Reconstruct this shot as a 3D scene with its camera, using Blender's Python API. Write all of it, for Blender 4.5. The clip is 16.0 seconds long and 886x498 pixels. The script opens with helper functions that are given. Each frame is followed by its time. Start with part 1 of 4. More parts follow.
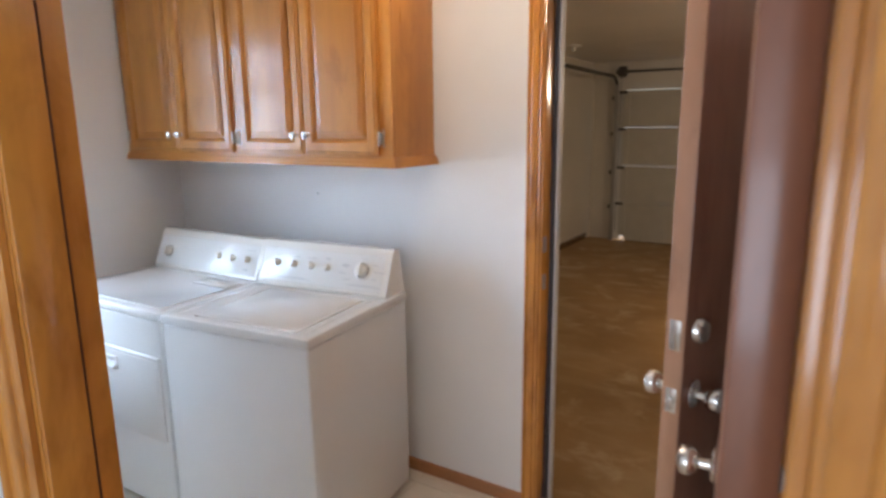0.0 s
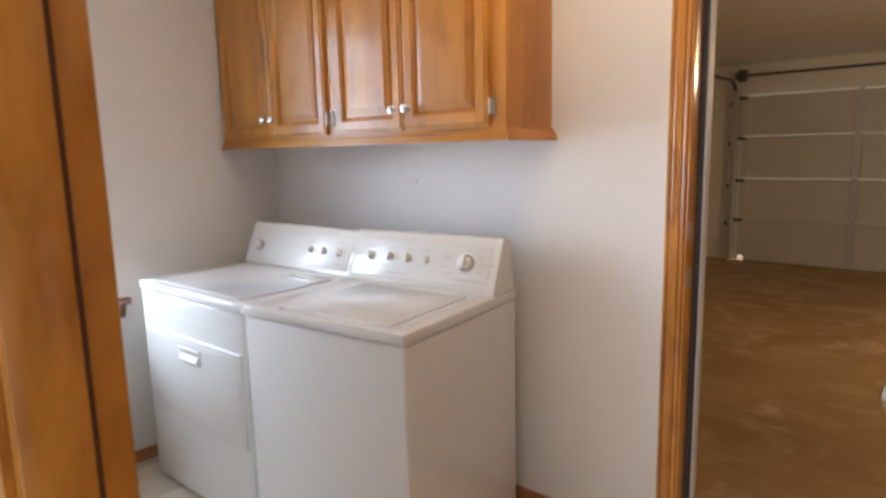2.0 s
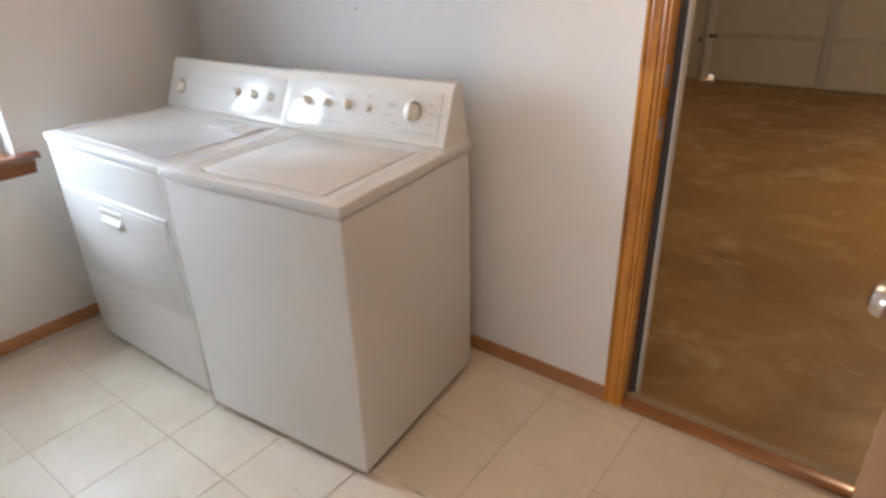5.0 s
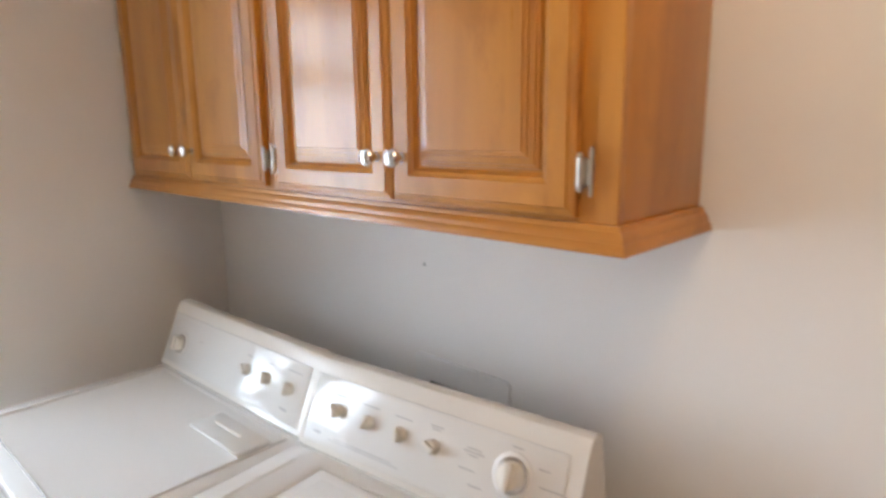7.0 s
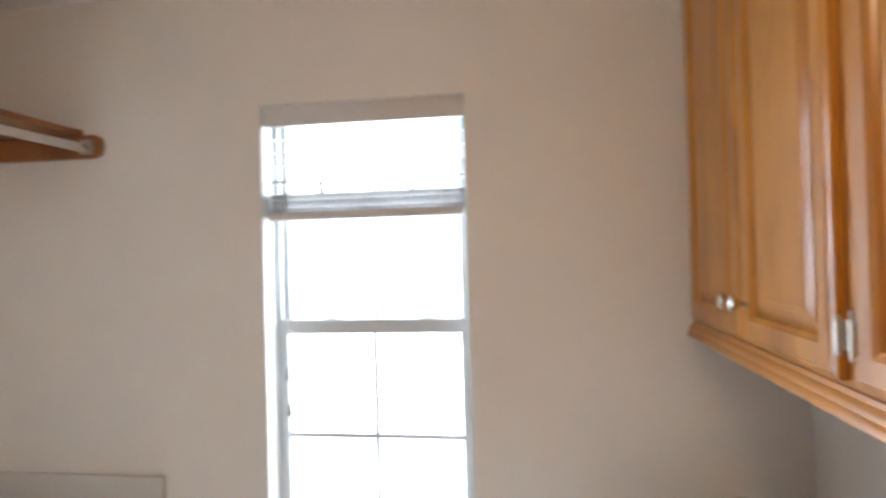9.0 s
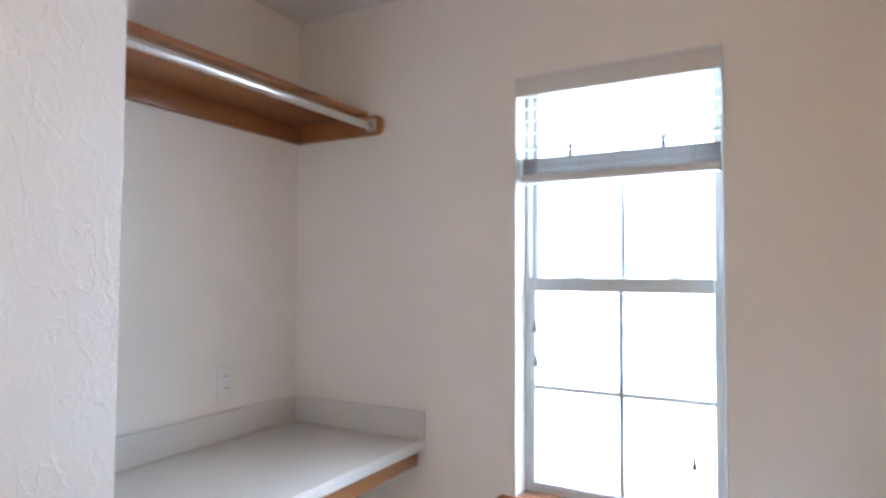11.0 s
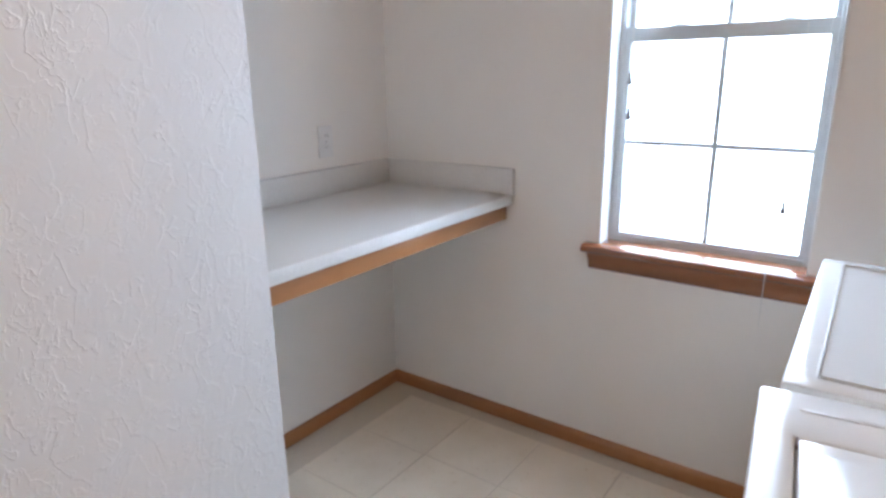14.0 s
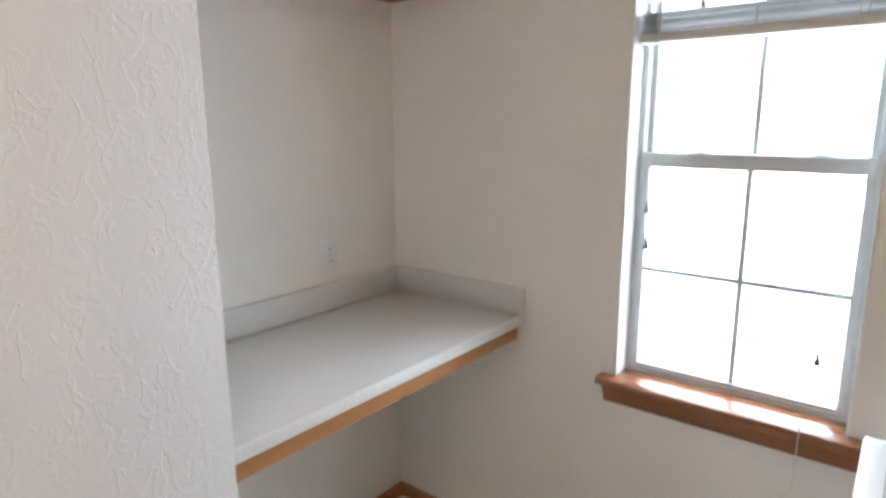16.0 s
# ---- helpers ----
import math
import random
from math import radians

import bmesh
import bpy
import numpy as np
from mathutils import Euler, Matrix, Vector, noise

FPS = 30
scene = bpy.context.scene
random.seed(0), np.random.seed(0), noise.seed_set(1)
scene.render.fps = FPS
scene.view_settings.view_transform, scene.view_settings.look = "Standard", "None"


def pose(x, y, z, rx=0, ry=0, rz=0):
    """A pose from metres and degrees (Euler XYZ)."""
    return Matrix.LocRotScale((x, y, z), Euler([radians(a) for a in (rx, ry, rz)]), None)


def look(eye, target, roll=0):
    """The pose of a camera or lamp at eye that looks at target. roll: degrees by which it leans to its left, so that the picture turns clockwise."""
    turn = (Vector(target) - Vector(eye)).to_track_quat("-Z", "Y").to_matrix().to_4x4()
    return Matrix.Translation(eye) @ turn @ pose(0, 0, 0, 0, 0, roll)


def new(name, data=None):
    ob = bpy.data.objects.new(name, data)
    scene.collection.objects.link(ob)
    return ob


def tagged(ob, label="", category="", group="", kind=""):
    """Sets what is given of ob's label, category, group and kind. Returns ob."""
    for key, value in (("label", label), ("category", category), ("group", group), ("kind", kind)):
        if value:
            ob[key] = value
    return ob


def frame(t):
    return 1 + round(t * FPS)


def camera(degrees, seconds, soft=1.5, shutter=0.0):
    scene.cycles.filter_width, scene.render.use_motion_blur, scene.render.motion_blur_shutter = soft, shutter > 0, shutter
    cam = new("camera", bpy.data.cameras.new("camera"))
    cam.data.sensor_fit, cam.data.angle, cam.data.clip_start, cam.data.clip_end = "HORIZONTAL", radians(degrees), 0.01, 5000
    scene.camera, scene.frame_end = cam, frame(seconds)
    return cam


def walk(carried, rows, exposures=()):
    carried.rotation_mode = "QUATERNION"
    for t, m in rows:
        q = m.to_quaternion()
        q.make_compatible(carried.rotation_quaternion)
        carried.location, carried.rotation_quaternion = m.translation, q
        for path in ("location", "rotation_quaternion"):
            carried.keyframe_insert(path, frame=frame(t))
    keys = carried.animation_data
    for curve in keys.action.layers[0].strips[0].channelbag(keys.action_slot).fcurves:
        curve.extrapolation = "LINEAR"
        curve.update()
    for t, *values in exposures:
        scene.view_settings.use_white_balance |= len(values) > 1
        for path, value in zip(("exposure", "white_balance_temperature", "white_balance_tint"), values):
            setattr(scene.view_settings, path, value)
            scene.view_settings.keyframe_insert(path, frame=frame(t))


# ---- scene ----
cam = camera(71.5, 16.0, soft=2.9, shutter=0.3)
PATH = [
    (0, (3.04, 0.264, 1.578), (1.997, 1.922, 1.177), -0.6),
    (0.5, (2.884, 0.416, 1.563), (1.696, 1.981, 1.192), -0.6),
    (1, (2.735, 0.547, 1.497), (1.49, 2.077, 1.167), -0.9),
    (1.5, (2.738, 0.564, 1.438), (1.456, 2.073, 1.156), -1.3),
    (2, (2.799, 0.48, 1.385), (1.509, 1.976, 1.072), -1.3),
    (2.5, (2.847, 0.363, 1.345), (1.567, 1.845, 0.933), -1.3),
    (3, (2.863, 0.319, 1.279), (1.61, 1.778, 0.732), -1.3),
    (3.2, (2.857, 0.302, 1.27), (1.632, 1.757, 0.652), -1.7),
    (5.3, (2.609, 0.771, 1.471), (1.504, 2.192, 0.6), -1.6),
    (5.5, (2.522, 0.818, 1.489), (1.434, 2.286, 0.676), -2.1),
    (6, (2.379, 1.03, 1.531), (1.271, 2.564, 0.885), -1.2),
    (6.5, (2.249, 1.192, 1.572), (1.108, 2.74, 1.025), -0.7),
    (7, (2.06, 1.36, 1.583), (0.704, 2.78, 1.203), -0.7),
    (7.5, (1.923, 1.484, 1.591), (0.321, 2.655, 1.347), -0.9),
    (8, (1.826, 1.535, 1.607), (0.001, 2.345, 1.487), -0.8),
    (8.5, (1.763, 1.605, 1.616), (-0.202, 1.974, 1.572), -1.0),
    (9, (1.7, 1.699, 1.645), (-0.277, 1.399, 1.663), -1.5),
    (9.5, (1.737, 1.682, 1.655), (-0.113, 0.922, 1.689), -0.9),
    (9.7, (1.732, 1.684, 1.661), (-0.08, 0.839, 1.692), -0.9),
    (11.8, (1.844, 1.608, 1.362), (0.131, 0.577, 1.408), -0.1),
    (12, (1.851, 1.589, 1.355), (0.147, 0.544, 1.317), -0.6),
    (12.5, (1.857, 1.606, 1.274), (0.201, 0.507, 1.049), -0.7),
    (13, (1.871, 1.615, 1.265), (0.247, 0.504, 0.905), -0.7),
    (13.5, (1.88, 1.628, 1.264), (0.288, 0.505, 0.811), -1.0),
    (14, (1.893, 1.651, 1.325), (0.339, 0.515, 0.781), -0.8),
    (14.5, (1.929, 1.666, 1.435), (0.405, 0.542, 0.791), -0.9),
    (15, (1.869, 1.633, 1.487), (0.347, 0.506, 0.844), -0.6),
    (15.5, (1.775, 1.653, 1.518), (0.269, 0.448, 0.987), -0.7),
    (16, (1.712, 1.609, 1.553), (0.187, 0.383, 1.144), -0.4),
]
# the clip's white balance drifts: warmer by the doorway, cooler by the window
TINTS = [(0.0, -0.08, 6200, 15), (0.8, -0.12, 6600, 17), (1.5, -0.12, 6750, 17), (2.2, -0.05, 7050, 18), (3.2, -0.03, 7200, 19), (5.5, -0.03, 7050, 16), (6.5, -0.18, 7250, 17),
         (8.5, -0.12, 7450, 19), (9.7, -0.08, 7300, 18), (11.8, -0.15, 6400, 18), (14.5, -0.10, 6450, 18), (16.0, -0.25, 7200, 16)]
walk(cam, [(t, look(eye, target, roll)) for t, eye, target, roll in PATH], TINTS)

# ---------------------------------------------------------------- world, sun, large lights
world = bpy.data.worlds.new("sky")
scene.world = world
world.use_nodes = True
wn = world.node_tree
sky = wn.nodes.new("ShaderNodeTexSky")
sky.sky_type = 'NISHITA'
sky.sun_disc = False
sky.sun_elevation, sky.sun_rotation = radians(50), radians(110)
wn.nodes["Background"].inputs["Strength"].default_value = 0.12
wn.links.new(sky.outputs["Color"], wn.nodes["Background"].inputs["Color"])

sun_data = bpy.data.lights.new("sun", 'SUN')
sun_data.energy, sun_data.angle, sun_data.color = 4.5, radians(0.53), (1.0, 0.95, 0.88)
sun_ob = new("sun", sun_data)
sun_ob.matrix_world = look((6, 6, 10), (3, 3, 0))


def area_lamp(name, eye, target, sx, sy, watts, color):
    d = bpy.data.lights.new(name, 'AREA')
    d.shape, d.size, d.size_y, d.energy, d.color = 'RECTANGLE', sx, sy, watts, color
    ob = new(name, d)
    ob.matrix_world = look(eye, target)
    return ob


WINDOW_W, HALL_W, CEIL_W, GARAGE_W = 270.0, 68.0, 11.5, 66.0
area_lamp("window_daylight", (-1.0, 1.12, 1.25), (0.54, 1.12, 0.25), 2.2, 2.6, WINDOW_W, (0.60, 0.79, 1.0))
area_lamp("hall_daylight", (3.10, -3.98, 1.35), (3.10, 0.0, 1.35), 2.2, 1.6, HALL_W, (0.78, 0.88, 1.0))


def bulb(name, place, watts, radius, color):
    d = bpy.data.lights.new(name, 'POINT')
    d.energy, d.shadow_soft_size, d.color = watts, radius, color
    ob = new(name, d)
    ob.location = place
    return ob


bulb("ceiling_bulb", (2.06, 1.68, 2.34), CEIL_W, 0.05, (1.0, 0.78, 0.52))
# added to light the garage; the fitting in view carries no bulb
bulb("garage_fill_bulb", (3.6, 5.6, 2.2), GARAGE_W, 0.08, (1.0, 0.78, 0.52))


# ---------------------------------------------------------------- materials
def material(name, rough=0.5, metal=0.0, spec=0.5, coat=0.0):
    m = bpy.data.materials.new(name)
    m.use_nodes = True
    b = m.node_tree.nodes["Principled BSDF"]
    b.inputs["Roughness"].default_value = rough
    b.inputs["Metallic"].default_value = metal
    b.inputs["Specular IOR Level"].default_value = spec
    b.inputs["Coat Weight"].default_value = coat
    b.inputs["Coat Roughness"].default_value = 0.12
    return m, m.node_tree, b


def place(nt, scale=(1, 1, 1), rand=0.0):
    geo = nt.nodes.new("ShaderNodeNewGeometry")
    mp = nt.nodes.new("ShaderNodeMapping")
    mp.inputs["Scale"].default_value = scale
    nt.links.new(geo.outputs["Position"], mp.inputs["Vector"])
    if rand:
        info = nt.nodes.new("ShaderNodeObjectInfo")
        mul = nt.nodes.new("ShaderNodeMath")
        mul.operation = 'MULTIPLY'
        mul.inputs[1].default_value = rand
        nt.links.new(info.outputs["Random"], mul.inputs[0])
        comb = nt.nodes.new("ShaderNodeCombineXYZ")
        for k in range(3):
            nt.links.new(mul.outputs[0], comb.inputs[k])
        nt.links.new(comb.outputs[0], mp.inputs["Location"])
    return mp.outputs["Vector"]


def noise_tex(nt, vec, scale, detail=4.0, rough=0.55, distort=0.0):
    n = nt.nodes.new("ShaderNodeTexNoise")
    n.inputs["Scale"].default_value = scale
    n.inputs["Detail"].default_value = detail
    n.inputs["Roughness"].default_value = rough
    n.inputs["Distortion"].default_value = distort
    nt.links.new(vec, n.inputs["Vector"])
    return n.outputs["Fac"]


def ramp(nt, fac, stops):
    r = nt.nodes.new("ShaderNodeValToRGB")
    els = r.color_ramp.elements
    while len(els) < len(stops):
        els.new(0.5)
    for e, (p, c) in zip(els, stops):
        e.position, e.color = p, (*c, 1)
    nt.links.new(fac, r.inputs["Fac"])
    return r.outputs["Color"]


def mix(nt, fac, a, b, mode='MIX'):
    m = nt.nodes.new("ShaderNodeMix")
    m.data_type, m.blend_type = 'RGBA', mode
    for key, v in (("Factor", fac), ("A", a), ("B", b)):
        sock = [s for s in m.inputs if s.name == key and (s.type == 'VALUE' if key == "Factor" else s.type == 'RGBA')][0]
        if hasattr(v, "is_linked"):
            nt.links.new(v, sock)
        elif key == "Factor":
            sock.default_value = v
        else:
            sock.default_value = (*v, 1)
    return [s for s in m.outputs if s.type == 'RGBA'][0]


def bump(nt, b, height, strength, dist=0.002):
    n = nt.nodes.new("ShaderNodeBump")
    n.inputs["Strength"].default_value = strength
    n.inputs["Distance"].default_value = dist
    nt.links.new(height, n.inputs["Height"])
    nt.links.new(n.outputs["Normal"], b.inputs["Normal"])


def rough_var(nt, b, fac, lo, hi):
    r = nt.nodes.new("ShaderNodeMapRange")
    r.inputs["To Min"].default_value, r.inputs["To Max"].default_value = lo, hi
    nt.links.new(fac, r.inputs["Value"])
    nt.links.new(r.outputs["Result"], b.inputs["Roughness"])


def plaster(name, col, relief=0.35, scale=9.0):
    """Hand-trowelled wall paint: smooth fields broken by short raised ridges."""
    m, nt, b = material(name, 0.55, spec=0.35)
    v = place(nt)
    big = noise_tex(nt, v, 1.3, 3)
    b_col = ramp(nt, big, [(0.3, tuple(c * 0.95 for c in col)), (0.7, tuple(min(1, c * 1.03) for c in col))])
    nt.links.new(b_col, b.inputs["Base Color"])
    a = noise_tex(nt, v, scale, 2.5, 0.5, 0.9)
    ridge = ramp(nt, a, [(0.43, (0, 0, 0)), (0.50, (1, 1, 1)), (0.53, (0.4, 0.4, 0.4)), (0.60, (0, 0, 0))])
    where = ramp(nt, noise_tex(nt, v, scale * 0.8, 2, 0.5, 0.4), [(0.44, (0, 0, 0)), (0.64, (1, 1, 1))])
    plate = mix(nt, 1.0, ridge, where, 'MULTIPLY')
    c = noise_tex(nt, v, 45, 3)
    h = mix(nt, 0.16, plate, c)
    bump(nt, b, h, relief, 0.003)
    return m


def skip_trowel(name, col):
    """Skip-trowelled wall paint: thin uneven plates with a sharp lip, drawn out along the strokes."""
    m, nt, b = material(name, 0.5, spec=0.35)
    big = noise_tex(nt, place(nt), 1.3, 3)
    nt.links.new(ramp(nt, big, [(0.3, tuple(c * 0.95 for c in col)), (0.7, tuple(min(1, c * 1.03) for c in col))]), b.inputs["Base Color"])
    v = place(nt, (1.0, 1.0, 0.62))
    a = noise_tex(nt, v, 21.0, 3.0, 0.52, 0.5)
    lip = ramp(nt, a, [(0.470, (0, 0, 0)), (0.492, (1, 1, 1)), (0.505, (0.62, 0.62, 0.62)), (0.60, (0.30, 0.30, 0.30)), (0.70, (0.2, 0.2, 0.2))])
    a2 = noise_tex(nt, place(nt, (1.3, 1.3, 0.9)), 30.0, 2.5, 0.5, 1.1)
    lip2 = ramp(nt, a2, [(0.545, (0, 0, 0)), (0.562, (0.9, 0.9, 0.9)), (0.60, (0.35, 0.35, 0.35)), (0.68, (0.2, 0.2, 0.2))])
    where = ramp(nt, noise_tex(nt, place(nt), 11.0, 2, 0.5, 0.3), [(0.38, (0.12, 0.12, 0.12)), (0.53, (1, 1, 1))])
    plates = mix(nt, 1.0, mix(nt, 0.45, lip, lip2), where, 'MULTIPLY')
    h = mix(nt, 0.07, plates, noise_tex(nt, place(nt), 70, 3))
    bump(nt, b, h, 0.46, 0.003)
    return m


def wood(name, axis, dark, light, gloss=0.28, coat=0.35, figure=1.0):
    m, nt, b = material(name, gloss, coat=coat)
    sc = {"x": (2.2, 26, 26), "y": (26, 2.2, 26), "z": (26, 26, 2.2)}[axis]
    sl = {"x": (0.7, 5, 5), "y": (5, 0.7, 5), "z": (5, 5, 0.7)}[axis]
    v = place(nt, sc, 7.0)
    grain = noise_tex(nt, v, 2.4, 6, 0.65, 0.6)
    broad = noise_tex(nt, place(nt, sl, 5.0), 1.4, 3, 0.5, 0.8)
    base = ramp(nt, broad, [(0.22, dark), (0.62, light)])
    lines = ramp(nt, grain, [(0.25, (0.90, 0.87, 0.83)), (0.65, (1, 1, 1))])
    col = mix(nt, 0.5 * figure, base, lines, 'MULTIPLY')
    sb_ = {"x": (1.6, 4, 4), "y": (4, 1.6, 4), "z": (6, 6, 2.6)}[axis]
    stain = ramp(nt, noise_tex(nt, place(nt, sb_, 3.0), 1.7, 4, 0.6, 0.3), [(0.54 if figure < 1.2 else 0.48, (1, 1, 1)), (0.70 if figure < 1.2 else 0.66, (0.74, 0.68, 0.62) if figure < 1.2 else (0.64, 0.56, 0.48))])
    col = mix(nt, 0.8, col, stain, 'MULTIPLY')
    nt.links.new(col, b.inputs["Base Color"])
    rough_var(nt, b, grain, gloss - 0.04, gloss + 0.10)
    bump(nt, b, grain, 0.03, 0.0006)
    return m


def enamel(name, col, rough=0.22, coat=0.3):
    m, nt, b = material(name, rough, coat=coat)
    v = place(nt)
    n = noise_tex(nt, v, 2.2, 4)
    nt.links.new(ramp(nt, n, [(0.3, tuple(c * 0.97 for c in col)), (0.75, col)]), b.inputs["Base Color"])
    rough_var(nt, b, noise_tex(nt, v, 3.5, 3), rough - 0.02, rough + 0.06)
    return m


def plain(name, col, rough=0.5, metal=0.0, scale=40.0, vary=0.12, relief=0.04):
    m, nt, b = material(name, rough, metal)
    v = place(nt)
    n = noise_tex(nt, v, scale, 4)
    nt.links.new(ramp(nt, n, [(0.3, tuple(c * (1 - vary) for c in col)), (0.7, col)]), b.inputs["Base Color"])
    rough_var(nt, b, noise_tex(nt, v, scale * 0.3, 3), max(0.03, rough - 0.06), min(1, rough + 0.08))
    if relief:
        bump(nt, b, n, relief, 0.001)
    return m


def tile_glaze(name):
    m, nt, b = material(name, 0.33, coat=0.1)
    v = place(nt)
    info = nt.nodes.new("ShaderNodeObjectInfo")
    n = noise_tex(nt, v, 5, 5)
    base = ramp(nt, n, [(0.3, (0.74, 0.635, 0.50)), (0.7, (0.82, 0.73, 0.605))])
    tint = ramp(nt, info.outputs["Random"], [(0.0, (0.965, 0.96, 0.95)), (1.0, (1, 1, 1))])
    col = mix(nt, 1.0, base, tint, 'MULTIPLY')
    speck = ramp(nt, noise_tex(nt, v, 60, 3), [(0.62, (1, 1, 1)), (0.75, (0.86, 0.82, 0.76))])
    nt.links.new(mix(nt, 1.0, col, speck, 'MULTIPLY'), b.inputs["Base Color"])
    rough_var(nt, b, noise_tex(nt, v, 9, 4), 0.26, 0.5)
    bump(nt, b, noise_tex(nt, v, 22, 4), 0.05, 0.001)
    return m


def stained_concrete(name):
    m, nt, b = material(name, 0.5)
    v = place(nt)
    n = noise_tex(nt, v, 0.9, 6, 0.62, 0.9)
    base = ramp(nt, n, [(0.25, (0.23, 0.125, 0.042)), (0.5, (0.32, 0.19, 0.075)), (0.75, (0.39, 0.245, 0.105))])
    streak = noise_tex(nt, place(nt, (0.9, 1.7, 1)), 1.2, 5, 0.58, 0.7)
    s = ramp(nt, streak, [(0.50, (0, 0, 0)), (0.72, (0.75, 0.75, 0.75))])
    scuff = ramp(nt, noise_tex(nt, place(nt, (1, 1.3, 1)), 3.0, 6, 0.65, 0.4), [(0.53, (0, 0, 0)), (0.70, (0.8, 0.8, 0.8))])
    worn = mix(nt, s, base, (0.50, 0.36, 0.20))
    nt.links.new(mix(nt, scuff, worn, (0.55, 0.42, 0.26)), b.inputs["Base Color"])
    rough_var(nt, b, noise_tex(nt, v, 2.5, 5), 0.30, 0.62)
    bump(nt, b, noise_tex(nt, v, 60, 4), 0.12, 0.002)
    return m


def speckled(name, col):
    m, nt, b = material(name, 0.4)
    v = place(nt)
    n = noise_tex(nt, v, 320, 2)
    f = ramp(nt, n, [(0.40, tuple(c * 0.90 for c in col)), (0.55, col)])
    nt.links.new(f, b.inputs["Base Color"])
    rough_var(nt, b, noise_tex(nt, v, 8, 3), 0.33, 0.5)
    bump(nt, b, n, 0.05, 0.0006)
    return m


def glass(name):
    m, nt, b = material(name, 0.02)
    b.inputs["Base Color"].default_value = (0.97, 0.98, 0.98, 1)
    b.inputs["Transmission Weight"].default_value = 1.0
    b.inputs["IOR"].default_value = 1.1
    return m


M_WALL = plaster("wall_paint", (0.83, 0.80, 0.755), 0.08)
# paint of M_WALL with the warm light on these walls put into its colour
M_WALL_WARM_LIT = plaster("warm_lit_wall_paint", (0.85, 0.81, 0.75), 0.08)
M_WALL_ROUGH = skip_trowel("trowelled_wall_paint", (0.73, 0.72, 0.70))
M_CEIL = plaster("ceiling_paint", (0.84, 0.83, 0.80), 0.25, 22)
M_GWALL = plaster("garage_wall_paint", (0.70, 0.66, 0.58), 0.15)
M_WOOD_X = wood("honey_wood_x", "x", (0.30, 0.122, 0.044), (0.45, 0.198, 0.076))
M_WOOD_Y = wood("honey_wood_y", "y", (0.30, 0.122, 0.044), (0.45, 0.198, 0.076))
M_WOOD_Z = wood("honey_wood_z", "z", (0.46, 0.175, 0.026), (0.76, 0.33, 0.056), 0.15, 0.7, 1.6)
M_CAB_Z = wood("cabinet_wood_z", "z", (0.41, 0.152, 0.023), (0.60, 0.252, 0.043), 0.27, 0.2)
M_CAB_X = wood("cabinet_wood_x", "x", (0.41, 0.152, 0.023), (0.60, 0.252, 0.043), 0.27, 0.2)
M_SILL_Y = wood("sill_wood", "y", (0.17, 0.056, 0.023), (0.28, 0.100, 0.040), 0.22, 0.7)
M_SHELF_X = wood("shelf_wood", "x", (0.24, 0.085, 0.03), (0.38, 0.15, 0.055), 0.32, 0.2)
M_DOOR = wood("mahogany_stain", "z", (0.21, 0.078, 0.040), (0.29, 0.115, 0.062), 0.30, 0.4)
M_DOOR_EDGE = wood("mahogany_edge", "z", (0.36, 0.175, 0.090), (0.45, 0.235, 0.130), 0.38, 0.2)
M_WHITE = enamel("appliance_enamel", (0.78, 0.77, 0.74), 0.15)
M_ALMOND = enamel("console_plastic", (0.80, 0.765, 0.70), 0.17)
M_PANEL = enamel("console_face", (0.80, 0.785, 0.75), 0.07, 0.2)
M_KNOB_P = enamel("knob_plastic", (0.82, 0.785, 0.71), 0.24, 0.2)
M_INK = plain("grey_print", (0.50, 0.49, 0.48), 0.6, vary=0.05, relief=0)
# near-black colour for the shade inside the supply box and socket slots
M_GAP = plain("dark_gap_shade", (0.045, 0.04, 0.035), 0.8)
M_SHADE = plain("gap_shade_paint", (0.30, 0.28, 0.25), 0.7)
M_JOINT = plain("dark_wood_joint", (0.12, 0.045, 0.016), 0.5)
M_TILE = tile_glaze("glazed_floor_tile")
M_GROUT = plain("grout", (0.66, 0.57, 0.455), 0.9, scale=120, relief=0.2)
M_CONC = stained_concrete("stained_concrete")
M_SILLC = plain("bare_concrete", (0.42, 0.34, 0.24), 0.85, scale=50, relief=0.25)
M_LAM = speckled("laminate", (0.70, 0.675, 0.635))
M_GDOOR = plain("garage_door_paint", (0.55, 0.52, 0.44), 0.5, scale=6, vary=0.08)
M_STEEL = plain("galvanised_steel", (0.50, 0.48, 0.44), 0.42, 0.8, 30)
M_DARKSTEEL = plain("dark_steel", (0.13, 0.115, 0.10), 0.5, 0.6, 30)
M_CHROME = plain("satin_nickel", (0.72, 0.70, 0.67), 0.2, 1.0, 50, 0.06, 0)
M_NICKEL = plain("aged_nickel", (0.74, 0.70, 0.62), 0.30, 1.0, 60, 0.15, 0.02)
M_BRASS = plain("worn_brass", (0.55, 0.36, 0.12), 0.32, 1.0, 50, 0.1, 0)
M_BRONZE = plain("bronze_plate", (0.36, 0.31, 0.27), 0.34, 0.9, 60)
M_ALU = plain("window_frame_paint", (0.62, 0.66, 0.67), 0.4, 0.1, 30, 0.08, 0.02)
M_VINYL = plain("reveal_paint", (0.80, 0.80, 0.78), 0.5, scale=14, vary=0.05)
M_BLIND = plain("blind_slat", (0.70, 0.68, 0.65), 0.45, scale=60, vary=0.06)
M_CORD = plain("cord", (0.75, 0.74, 0.70), 0.8, scale=200)
